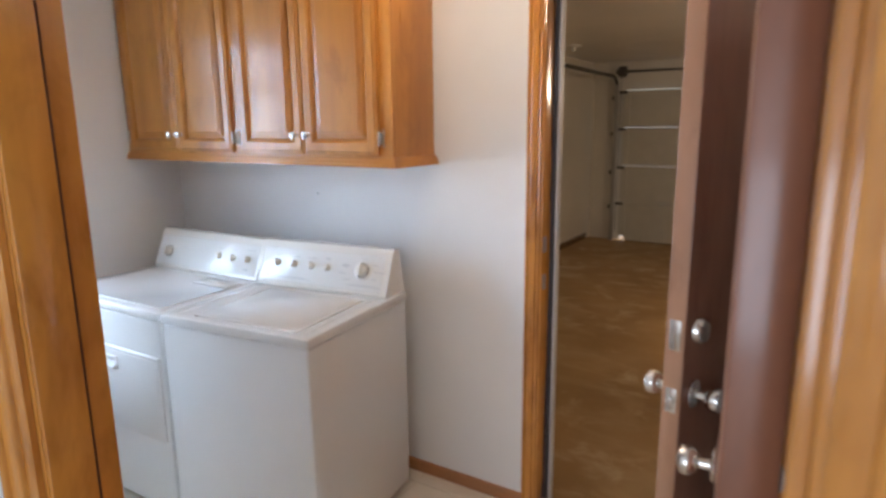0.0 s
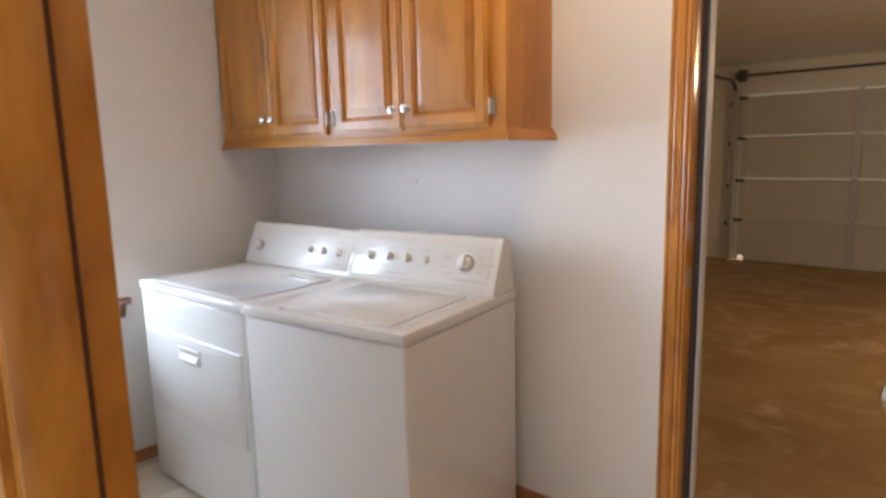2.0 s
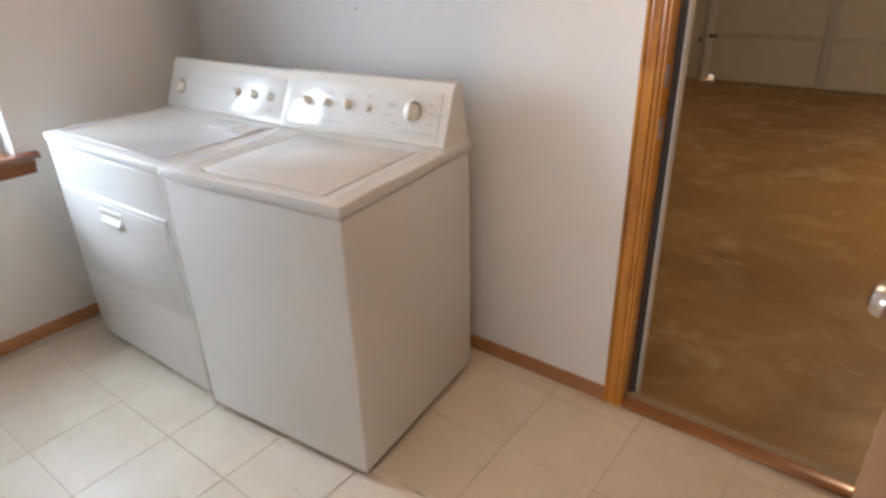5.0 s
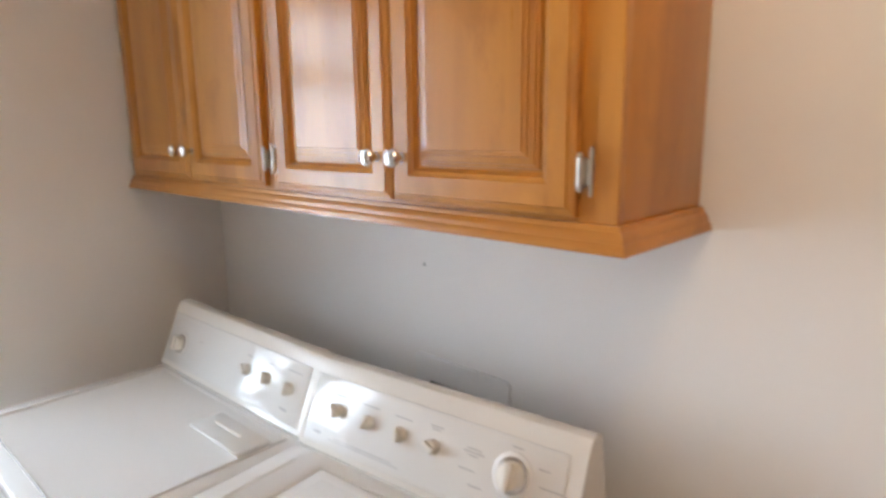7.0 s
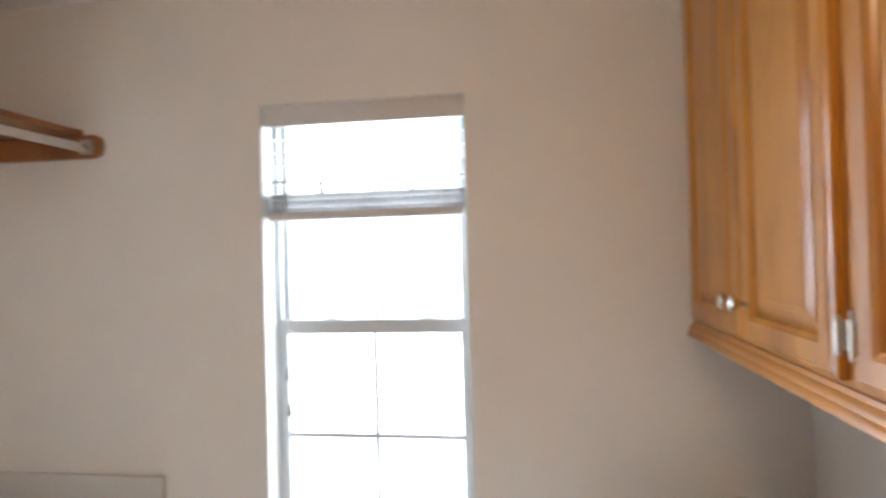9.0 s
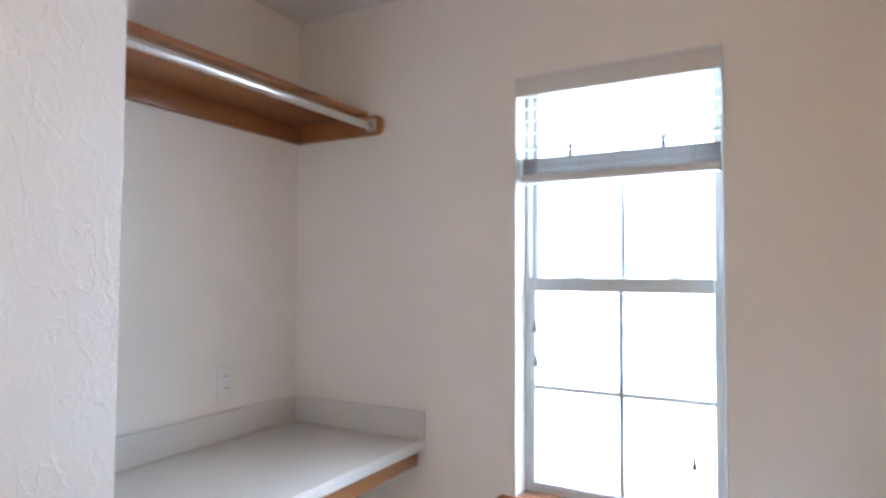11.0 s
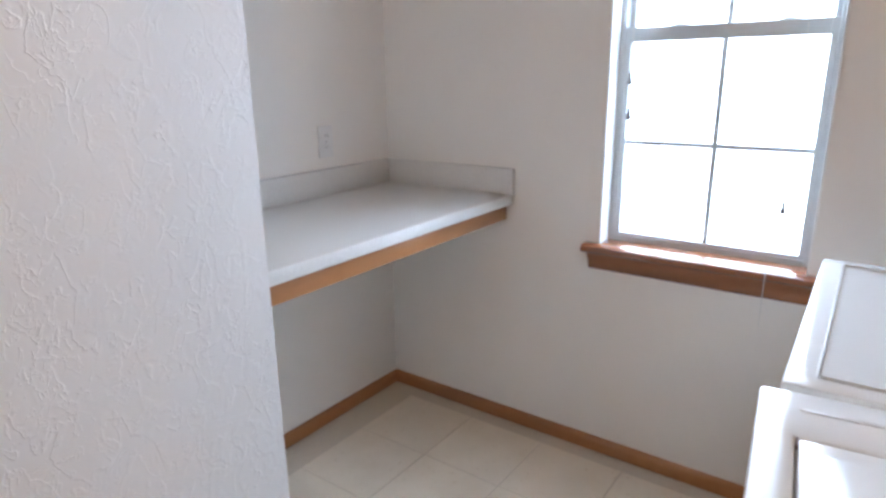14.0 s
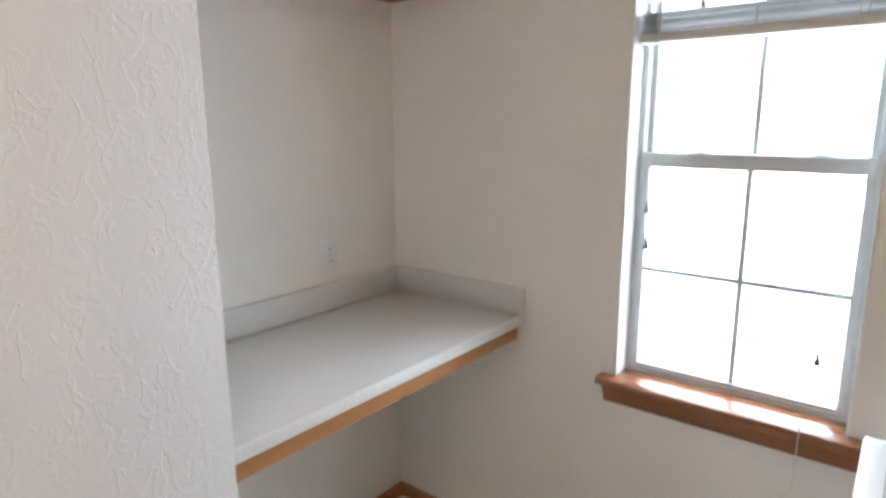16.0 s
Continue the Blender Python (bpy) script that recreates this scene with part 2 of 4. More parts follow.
M_TASSEL = plain("tassel", (0.30, 0.30, 0.30), 0.5)
M_PLASTIC = plain("white_plastic", (0.80, 0.79, 0.76), 0.35, scale=30, vary=0.04, relief=0)
M_RUBBER = plain("dark_rubber", (0.05, 0.05, 0.052), 0.7)
M_GLASS = glass("window_glass")
M_GROUND = plain("outdoor_ground", (0.50, 0.48, 0.43), 0.9, scale=0.6, vary=0.3, relief=0.2)


# ---------------------------------------------------------------- building helpers
def finish(name, bm, mat, smooth=True, sharp=35):
    bmesh.ops.recalc_face_normals(bm, faces=bm.faces[:])
    me = bpy.data.meshes.new(name)
    bm.to_mesh(me)
    bm.free()
    me.materials.append(mat)
    if smooth:
        for p in me.polygons:
            p.use_smooth = True
        me.set_sharp_from_angle(angle=radians(sharp))
    return me


def thing(name, base, label, category, group="", kind=""):
    ob = new(name)
    ob.location = base
    ob.empty_display_size = 0.05
    return tagged(ob, label, category, group, kind)


def part(name, bm, mat, parent, label="", kind="", smooth=True):
    ob = new(name, finish(name, bm, mat, smooth))
    ob.parent = parent
    if parent.type == 'EMPTY':
        ob.matrix_parent_inverse = Matrix.Translation(-parent.location)
    return tagged(ob, label, kind=kind)


def solid(name, bm, mat, label, category, group="", kind=""):
    return tagged(new(name, finish(name, bm, mat)), label, category, group, kind)


def box(lo, hi, bev=0.0, seg=2, bm=None):
    tmp = bmesh.new()
    bmesh.ops.create_cube(tmp, size=1.0)
    for v in tmp.verts:
        v.co = Vector([lo[k] + (v.co[k] + 0.5) * (hi[k] - lo[k]) for k in range(3)])
    if bev:
        bmesh.ops.bevel(tmp, geom=tmp.edges[:], offset=bev, segments=seg, profile=0.5, affect='EDGES')
    if bm is None:
        return tmp
    me = bpy.data.meshes.new("t")
    tmp.to_mesh(me)
    tmp.free()
    bm.from_mesh(me)
    bpy.data.meshes.remove(me)
    return bm


def rod(p0, p1, r, seg=16, bm=None, r2=None):
    bm = bm or bmesh.new()
    p0, p1 = Vector(p0), Vector(p1)
    d = p1 - p0
    m = Matrix.Translation((p0 + p1) / 2) @ d.to_track_quat('Z', 'Y').to_matrix().to_4x4()
    bmesh.ops.create_cone(bm, cap_ends=True, segments=seg, radius1=r, radius2=r if r2 is None else r2, depth=d.length, matrix=m)
    return bm


def lathe(origin, axis, profile, seg=20, bm=None):
    """profile: (distance along the axis, radius)."""
    bm = bm or bmesh.new()
    q = Vector(axis).to_track_quat('Z', 'Y').to_matrix()
    o = Vector(origin)
    rings = []
    for h, r in profile:
        rings.append([bm.verts.new(o + q @ Vector((max(r, 1e-4) * math.cos(2 * math.pi * k / seg), max(r, 1e-4) * math.sin(2 * math.pi * k / seg), h))) for k in range(seg)])
    for a, b in zip(rings, rings[1:]):
        for k in range(seg):
            bm.faces.new((a[k], a[(k + 1) % seg], b[(k + 1) % seg], b[k]))
    bm.faces.new(rings[0][::-1])
    bm.faces.new(rings[-1])
    return bm


def prism(profile, axis, a, b, bm=None):
    """Extrudes a closed outline along an axis. profile: pairs in the other two axes, in x, y, z order."""
    bm = bm or bmesh.new()
    def at(p, s):
        c = list(p)
        c.insert("xyz".index(axis), s)
        return bm.verts.new(c)
    lo, hi = [at(p, a) for p in profile], [at(p, b) for p in profile]
    n = len(profile)
    for k in range(n):
        bm.faces.new((lo[k], lo[(k + 1) % n], hi[(k + 1) % n], hi[k]))
    bm.faces.new(lo[::-1])
    bm.faces.new(hi)
    return bm


def tray(xs, ys, z0, zt, zh, bev=0.004):
    """A slab whose top has a rectangular recess: xs, ys are the four grid lines."""
    bm = bmesh.new()
    top = [[bm.verts.new((x, y, zt)) for y in ys] for x in xs]
    for i in range(3):
        for j in range(3):
            if (i, j) != (1, 1):
                bm.faces.new((top[i][j], top[i + 1][j], top[i + 1][j + 1], top[i][j + 1]))
    ring = [top[1][1], top[2][1], top[2][2], top[1][2]]
    low = [bm.verts.new((v.co.x, v.co.y, zh)) for v in ring]
    for k in range(4):
        bm.faces.new((ring[k], ring[(k + 1) % 4], low[(k + 1) % 4], low[k]))
    bm.faces.new(low)
    rim = [top[0][0], top[1][0], top[2][0], top[3][0], top[3][1], top[3][2], top[3][3], top[2][3], top[1][3], top[0][3], top[0][2], top[0][1]]
    base = [bm.verts.new((v.co.x, v.co.y, z0)) for v in rim]
    for k in range(12):
        bm.faces.new((rim[k], rim[(k + 1) % 12], base[(k + 1) % 12], base[k]))
    bm.faces.new(base)
    bmesh.ops.recalc_face_normals(bm, faces=bm.faces[:])
    sharp = [e for e in bm.edges if len(e.link_faces) == 2 and e.calc_face_angle(0) > 0.5]
    bmesh.ops.bevel(bm, geom=sharp, offset=bev, segments=2, profile=0.5, affect='EDGES')
    return bm


def turned(bm, m):
    bmesh.ops.transform(bm, matrix=m, verts=bm.verts[:])
    return bm


# ---------------------------------------------------------------- the shell
H = 2.445           # ceiling
YW = 2.385           # wall behind the machines
YG = 2.52           # garage side of that wall
PX, PY0, PY1 = 1.182, 0.613, 0.715      # partition: end, hall face, room face
JL, JR = 2.184, 3.046                    # doorway to the hall
GL, GR = 2.145, 2.97                    # doorway to the garage
HEAD = 2.04
FL = 0.012                              # top of the floor tiles
W0, W1, WZ0, WZ1 = 0.905, 1.514, 0.771, 2.096   # window opening


def wall(name, boxes, mat, label, cat="wall"):
    bm = bmesh.new()
    for lo, hi in boxes:
        box(lo, hi, bm=bm)
    return solid(name, bm, mat, label, cat, kind="structure")


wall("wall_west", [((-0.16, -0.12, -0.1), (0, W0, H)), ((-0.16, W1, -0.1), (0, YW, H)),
                   ((-0.16, W0, -0.1), (0, W1, WZ0 - 0.02)), ((-0.16, W0, WZ1), (0, W1, H))], M_WALL_WARM_LIT,
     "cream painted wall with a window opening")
wall("wall_north", [((-0.16, YW, -0.1), (GL - 0.02, YG, H)), ((GR + 0.02, YW, -0.1), (4.6, YG, H)),
                    ((GL - 0.02, YW, HEAD + 0.02), (GR + 0.02, YG, H))], M_WALL,
     "pale painted wall with a doorway to the garage")
wall("wall_south", [((0, -0.12, -0.1), (1.30, 0, H))], M_WALL_WARM_LIT, "cream painted alcove back wall")
wall("wall_alcove_side", [((PX, 0, -0.1), (1.30, PY0, H))], M_WALL_WARM_LIT, "cream painted side wall of the alcove")
wall("wall_partition", [((PX, PY0, -0.1), (JL - 0.02, PY1, H)), ((JR + 0.02, PY0, -0.1), (4.6, PY1, H)),
                        ((JL - 0.02, PY0, HEAD + 0.02), (JR + 0.02, PY1, H))], M_WALL_ROUGH,
     "white trowel-textured partition wall with a doorway")
# never in view; stands close in to throw more light on the washer
wall("wall_east_bounce", [((3.22, PY1, -0.1), (3.34, YW, H))], M_WALL, "plain cream painted wall, unseen, set close to bounce light")
wall("wall_hall_south", [((1.27, -4.1, -0.1), (1.95, -4.0, H)), ((4.25, -4.1, -0.1), (4.6, -4.0, H)),
                         ((1.95, -4.1, -0.1), (4.25, -4.0, 0.5)), ((1.95, -4.1, 2.2), (4.25, -4.0, H))], M_WALL,
     "plain hall wall with a daylight opening")
wall("wall_hall_west", [((1.17, -4.1, -0.1), (1.27, -0.12, H))], M_WALL, "plain hall wall")
wall("wall_hall_east", [((4.6, -4.1, -0.1), (4.7, YG, H))], M_WALL, "plain hall wall")
solid("ceiling", box((-0.16, -4.1, H), (4.7, YG, H + 0.1)), M_CEIL, "white lightly textured ceiling", "ceiling", kind="structure")

# garage shell
GZ = -0.14
GH = 2.40
wall("garage_wall_west", [((-0.12, YG, -0.2), (0, 9.5, GH))], M_GWALL, "pale painted garage wall")
wall("garage_wall_north", [((0, 9.28, -0.2), (0.462, 9.4, GH)), ((5.3, 9.28, -0.2), (7.2, 9.4, GH)), ((0.462, 9.28, 2.01), (5.3, 9.4, GH))],
     M_GWALL, "pale garage wall with a header over the overhead door")
wall("garage_wall_east", [((7.0, YG, -0.2), (7.12, 9.4, GH))], M_GWALL, "plain garage wall")
wall("garage_wall_south", [((4.7, YW, -0.2), (7.1, YG, GH))], M_GWALL, "plain garage wall")
solid("garage_ceiling", box((-0.12, YG, GH), (7.12, 9.5, GH + 0.1)), M_CEIL, "pale garage ceiling", "ceiling", kind="structure")
solid("garage_floor", box((-0.12, YG, GZ - 0.15), (7.12, 9.5, GZ)), M_CONC, "brown stained concrete garage floor with pale scuffs", "floor", kind="structure")
solid("garage_baseboard", box((0.0, YG + 0.02, GZ), (0.016, 9.1, GZ + 0.085), 0.003), M_SILL_Y, "dark brown baseboard along the garage wall", "baseboard", kind="structure")

# outdoor ground
bm = bmesh.new()
bmesh.ops.create_grid(bm, x_segments=2, y_segments=2, size=400)
for v in bm.verts:
    v.co.z = GZ - 0.16
solid("ground", bm, M_GROUND, "flat pale ground outside the house", "ground", kind="structure")


# ---------------------------------------------------------------- baseboards and door trim
def base_profile(f, s):
    """Outline of a low baseboard standing on face f; s: the way it stands out."""
    return [(f, FL), (f + s * 0.013, FL), (f + s * 0.013, 0.046), (f + s * 0.010, 0.058), (f + s * 0.005, 0.064), (f, 0.066)]


bm = prism(base_profile(YW, -1), "x", 1.58, 2.083)
solid("baseboard_north", bm, M_WOOD_X, "honey-stained wooden baseboard under the pale wall", "baseboard", kind="structure")
bm = prism(base_profile(YW, -1), "x", 0.013, 1.58)
solid("baseboard_north_hidden", bm, M_WOOD_X, "honey-stained wooden baseboard behind the machines", "baseboard", kind="structure")
bm = prism(base_profile(0.0, 1), "y", 0.0, YW)
solid("baseboard_west", bm, M_WOOD_Y, "honey-stained wooden baseboard under the window wall", "baseboard", kind="structure")
bm = prism(base_profile(0.0, 1), "x", 0.013, PX)
solid("baseboard_south", bm, M_WOOD_X, "honey-stained wooden baseboard in the alcove", "baseboard", kind="structure")
bm = prism(base_profile(PY1, 1), "x", PX, JL - 0.02)
solid("baseboard_partition", bm, M_WOOD_X, "honey-stained wooden baseboard under the textured wall", "baseboard", kind="structure")


def casing_profile(x0, x1, y, s):
    """Fluted casing outline from the outer edge x0 to the inner edge x1 on face y, standing out by s."""
    d = x1 - x0
    def bead(c, w, base, h):
        return [(c - w * math.cos(a), base + h * math.sin(a)) for a in (0, 0.5, 1.05, 1.57, 2.09, 2.64, 3.1416)]
    pts = [(0.0, 0.0), (0.0, 0.014), (0.04, 0.0165), (0.09, 0.0165)] + bead(0.17, 0.06, 0.012, 0.008) + [(0.30, 0.0105), (0.45, 0.0098), (0.60, 0.0105)]
    pts += bead(0.74, 0.06, 0.012, 0.008) + [(0.84, 0.0115), (0.95, 0.0105), (1.0, 0.008), (1.0, 0.0)]
    return [(x0 + d * u, y + s * h) for u, h in pts]


def door_trim(name, x0, x1, xa, xb, y, s, label, depth_lo, depth_hi, z0=0.0, cw=0.085):
    root = thing(name, ((x0 + x1) / 2, y, 0), label, "door trim", kind="structure")
    part("casing", prism(casing_profile(xa, x0 - 0.006, y, s), "z", z0, HEAD + cw), M_WOOD_Z, root)
    part("casing", prism(casing_profile(xb, x1 + 0.006, y, s), "z", z0, HEAD + cw), M_WOOD_Z, root)
    part("head_casing", box((x0 - 0.006, min(y, y + s * 0.016), HEAD + 0.006), (x1 + 0.006, max(y, y + s * 0.016), HEAD + cw), 0.003), M_WOOD_X, root)
    part("jamb", box((x0 - 0.0195, depth_lo, z0), (x0, depth_hi, HEAD), 0.0015), M_WOOD_Z, root)
    part("jamb", box((x1, depth_lo, z0), (x1 + 0.0195, depth_hi, HEAD), 0.0015), M_WOOD_Z, root)
    part("head_jamb", box((x0, depth_lo, HEAD), (x1, depth_hi, HEAD + 0.0195), 0.0015), M_WOOD_X, root)
    return root


hall_trim = door_trim("hall_door_trim", JL, JR, JL - 0.101, JR + 0.101, PY0, -1,
                      "glossy honey-stained fluted wooden door casing and jamb", PY0 + 0.001, PY1 - 0.001)
part("door_stop", box((JL, PY0 + 0.002, 0), (JL + 0.011, PY1 - 0.040, HEAD), 0.002), M_WOOD_Z, hall_trim)
part("door_stop", box((JR - 0.011, PY0 + 0.002, 0), (JR, PY1 - 0.040, HEAD), 0.002), M_WOOD_Z, hall_trim)
part("stop_gap", box((JL + 0.0002, PY1 - 0.0402, 0), (JL + 0.0012, PY1 - 0.0325, HEAD)), M_JOINT, hall_trim, "dark joint beside the door stop")
bm = bmesh.new()
box((JL, PY1 - 0.028, 0.936), (JL + 0.0025, PY1 + 0.001, 0.993), 0.001, bm=bm)
rod((JL - 0.008, PY1 + 0.002, 0.936), (JL - 0.008, PY1 + 0.002, 0.993), 0.010, 14, bm=bm)
sp = part("strike_plate", bm, M_BRONZE, hall_trim, "worn bronze strike plate")
bm = bmesh.new()
box((JL + 0.0022, PY1 - 0.022, 0.953), (JL + 0.003, PY1 - 0.010, 0.976), 0.0003, bm=bm)
part("latch_hole", bm, M_WOOD_Z, sp)
for zz in (0.943, 0.986):
    part("screw", lathe((JL + 0.0022, PY1 - 0.016, zz), (1, 0, 0), [(0, 0.003), (0.0012, 0.0025)], 10), M_CHROME, sp)

gar_trim = door_trim("garage_door_trim", GL, GR, 2.083, GR + 0.062, YW, -1,
                     "honey-stained fluted wooden casing round the garage doorway", YW + 0.001, YG - 0.055, cw=0.06)
part("rubber_seal", box((GL - 0.004, YG - 0.054, 0.0), (GL + 0.008, YG - 0.026, HEAD), 0.003), M_RUBBER, gar_trim, "dark rubber door seal")
part("outer_strip", box((GL - 0.004, YG - 0.025, -0.02), (GL + 0.013, YG + 0.016, HEAD), 0.002), M_VINYL, gar_trim, "white painted outer door strip")
for zz, hh in ((0.975, 0.03), (1.122, 0.03)):
    part("strike_plate", box((GL, YW + 0.012, zz - hh), (GL + 0.0025, YW + 0.040, zz + hh), 0.001), M_BRONZE, gar_trim, "dark bronze strike plate")
part("threshold", box((GL, YW - 0.012, FL), (GR, YW + 0.045, FL + 0.016), 0.005), M_WOOD_X, gar_trim, "honey-stained wooden threshold")
part("concrete_lip", prism([(YW + 0.046, -0.13), (YW + 0.046, 0.022), (YW + 0.088, 0.020), (YW + 0.094, 0.012), (YW + 0.094, -0.13)], "x", GL, GR), M_SILLC, gar_trim, "pale bare concrete lip")
part("step_face", prism([(YW + 0.0945, -0.14), (YW + 0.0945, -0.004), (YG + 0.003, -0.135), (YG + 0.003, -0.14)], "x", GL, GR), M_CONC, gar_trim, "brown stained concrete slope down to the garage")


# ---------------------------------------------------------------- the two open doors
def knob_bm(origin, axis, bm=None):
    return lathe(origin, axis, [(0, 0.032), (0.004, 0.033), (0.008, 0.028), (0.010, 0.013), (0.030, 0.0115), (0.034, 0.020), (0.042, 0.027), (0.052, 0.0295), (0.062, 0.026), (0.068, 0.016), (0.070, 0.004)], 24, bm)


def door_leaf(name, hinge, toward, width, label, deadbolt, zk):
    d = (Vector(toward) - Vector(hinge)).normalized()
    m = Matrix.Translation((hinge[0], hinge[1], 0)) @ Matrix(((d.x, -d.y, 0, 0), (d.y, d.x, 0, 0), (0, 0, 1, 0), (0, 0, 0, 1)))
    root = thing(name, (hinge[0], hinge[1], 0), label, "door", kind="structure")
    th = 0.0215
    part("leaf", turned(box((0.004, -th, 0.024), (width - 0.003, th, HEAD - 0.004), 0.002), m), M_DOOR, root, "mahogany-stained flush door leaf")
    part("leaf_edge", turned(box((width - 0.003, -th + 0.0005, 0.024), (width, th - 0.0005, HEAD - 0.004), 0.001), m), M_DOOR_EDGE, root, "worn lighter latch edge")
    for side in (1, -1):
        part("door_knob", turned(knob_bm((width - 0.066, side * th, zk), (0, side, 0)), m), M_CHROME, root, "satin nickel round knob")
    pl = part("latch_plate", turned(box((width, -0.013, zk - 0.030), (width + 0.002, 0.013, zk + 0.028), 0.0008), m), M_CHROME, root, "satin nickel latch plate")
    part("latch_bolt", turned(box((width + 0.002, -0.006, zk - 0.010), (width + 0.011, 0.006, zk + 0.008), 0.003), m), M_CHROME, pl)
    if deadbolt:
        part("deadbolt_plate", turned(box((width, -0.013, zk + 0.115), (width + 0.002, 0.013, zk + 0.185), 0.0008), m), M_CHROME, root, "satin nickel deadbolt plate")
        part("deadbolt_cylinder", turned(lathe((width - 0.066, th, zk + 0.150), (0, 1, 0), [(0, 0.030), (0.012, 0.028), (0.020, 0.022), (0.022, 0.006)], 22), m), M_CHROME, root, "satin nickel deadbolt cylinder")
        part("thumb_turn", turned(lathe((width - 0.066, -th, zk + 0.150), (0, -1, 0), [(0, 0.030), (0.006, 0.028), (0.010, 0.010), (0.026, 0.009)], 22), m), M_CHROME, root, "satin nickel deadbolt turn")
    for zz in (0.25, 1.02, 1.80):
        part("hinge", turned(rod((0.0, th + 0.004, zz - 0.045), (0.0, th + 0.004, zz + 0.045), 0.007, 12), m), M_BRASS, root, "brass hinge")
    return root


door_leaf("door_garage", (GR - 0.012, YW - 0.014), (2.788, 1.60), 0.785,
          "mahogany-stained garage entry door standing open into the room", True, 0.972)
door_leaf("door_hall", (JR - 0.036, PY1 + 0.030), (2.928, 1.47), 0.74,
          "mahogany-stained flush hall door standing open into the room", False, 0.948)


# ---------------------------------------------------------------- window and blind
win = thing("window_1", (-0.09, 1.22, WZ0), "grey-white framed sash window with muntins, daylight beyond", "window", kind="structure")
XF = -0.082
def ring(y0, y1, z0, z1, x0, x1, w, wb=None, wt=None, bm=None):
    bm = bm or bmesh.new()
    wb, wt = wb or w, wt or w
    box((x0, y0, z0), (x1, y0 + w, z1), 0.002, 1, bm)
    box((x0, y1 - w, z0), (x1, y1, z1), 0.002, 1, bm)
    box((x0, y0 + w, z0), (x1, y1 - w, z0 + wb), 0.002, 1, bm)
    box((x0, y0 + w, z1 - wt), (x1, y1 - w, z1), 0.002, 1, bm)
    return bm


part("reveal", ring(W0, W1, WZ0, WZ1, -0.158, -0.0005, 0.006), M_VINYL, win, "white painted window reveal")
part("window_frame", ring(W0 + 0.006, W1 - 0.006, WZ0 + 0.006, WZ1 - 0.006, -0.15, -0.078, 0.016, 0.022), M_ALU, win, "grey-white metal window frame")
low = part("lower_sash", ring(W0 + 0.020, W1 - 0.020, 0.788, 1.458, -0.105, -0.080, 0.019, 0.022, 0.043), M_ALU, win, "grey-white metal sash")
up = part("upper_sash", ring(W0 + 0.020, W1 - 0.020, 1.430, WZ1 - 0.02, -0.135, -0.110, 0.019, 0.030, 0.02), M_ALU, win, "grey-white metal sash")
YM = 1.216
for sash, x, zs in ((low, -0.092, (0.810, 1.108, 1.415)), (up, -0.122, (1.460, 1.765, 2.055))):
    part("muntin", box((x - 0.006, YM - 0.0075, zs[0]), (x + 0.006, YM + 0.0075, zs[2]), 0.002, 1), M_ALU, sash)
    part("muntin", box((x - 0.005, W0 + 0.038, zs[1] - 0.0075), (x + 0.005, W1 - 0.038, zs[1] + 0.0075), 0.002, 1), M_ALU, sash)
    for ya, yb in ((W0 + 0.038, YM - 0.0075), (YM + 0.0075, W1 - 0.038)):
        for za, zb in ((zs[0], zs[1] - 0.0075), (zs[1] + 0.0075, zs[2])):
            g = part("pane", box((x - 0.002, ya, za), (x + 0.002, yb, zb)), M_GLASS, sash)
            g.visible_shadow = False
for yl in (1.085, 1.375):
    bm = box((-0.108, yl - 0.026, 1.4582), (-0.086, yl + 0.026, 1.462), 0.001)
    box((-0.102, yl - 0.014, 1.462), (-0.090, yl + 0.008, 1.467), 0.002, bm=bm)
    part("sash_lock", bm, M_PLASTIC, win, "white sash lock")

sill = thing("window_sill", (0.0, 1.22, 0.70), "red-brown stained wooden window sill with moulded apron", "window sill", kind="structure")
bm = box((-0.078, W0 + 0.004, 0.7600), (0.0, W1 - 0.004, 0.7810), 0.002)
prism([(0.0, 0.7580), (0.040, 0.7560), (0.047, 0.7610), (0.049, 0.7690), (0.046, 0.7770), (0.040, 0.7810), (0.0, 0.7810)], "y", 0.864, 1.578, bm)
part("stool", bm, M_SILL_Y, sill)
bm = prism([(0.0, 0.6960), (0.010, 0.6960), (0.016, 0.7040), (0.018, 0.7180), (0.026, 0.7360), (0.034, 0.7480), (0.034, 0.7565), (0.0, 0.7565)], "y", 0.880, 1.560)
part("apron", bm, M_SILL_Y, sill)

blind = thing("window_blind", (-0.03, 1.22, 1.73), "pale slatted window blind drawn mostly up", "blind")
B0, B1 = W0 + 0.010, W1 - 0.010
part("valance", box((-0.022, B0 - 0.002, 2.032), (-0.006, B1 + 0.002, 2.092), 0.003), M_BLIND, blind, "pale valance board")
part("headrail", box((-0.068, B0 + 0.004, 2.040), (-0.026, B1 - 0.004, 2.088), 0.003), M_BLIND, blind)
slat_me = None
def slat(z, tilt=0.0, x=-0.045):
    global slat_me
    if slat_me is None:
        bm = prism([(-0.025, -0.0012), (-0.012, 0.0012), (0.0, 0.002), (0.012, 0.0012), (0.025, -0.0012), (0.012, -0.0010), (0.0, -0.0002), (-0.012, -0.0010)], "y", B0 + 0.003, B1 - 0.003)
        slat_me = finish("slat", bm, M_BLIND)
    ob = new("slat", slat_me)
    ob.parent = blind
    ob.matrix_parent_inverse = Matrix.Translation(-blind.location)
    ob.matrix_basis = pose(x, 0, z, 0, tilt, 0)
for z in (2.000, 1.960, 1.920):
    slat(z, 4)
rng = random.Random(4)
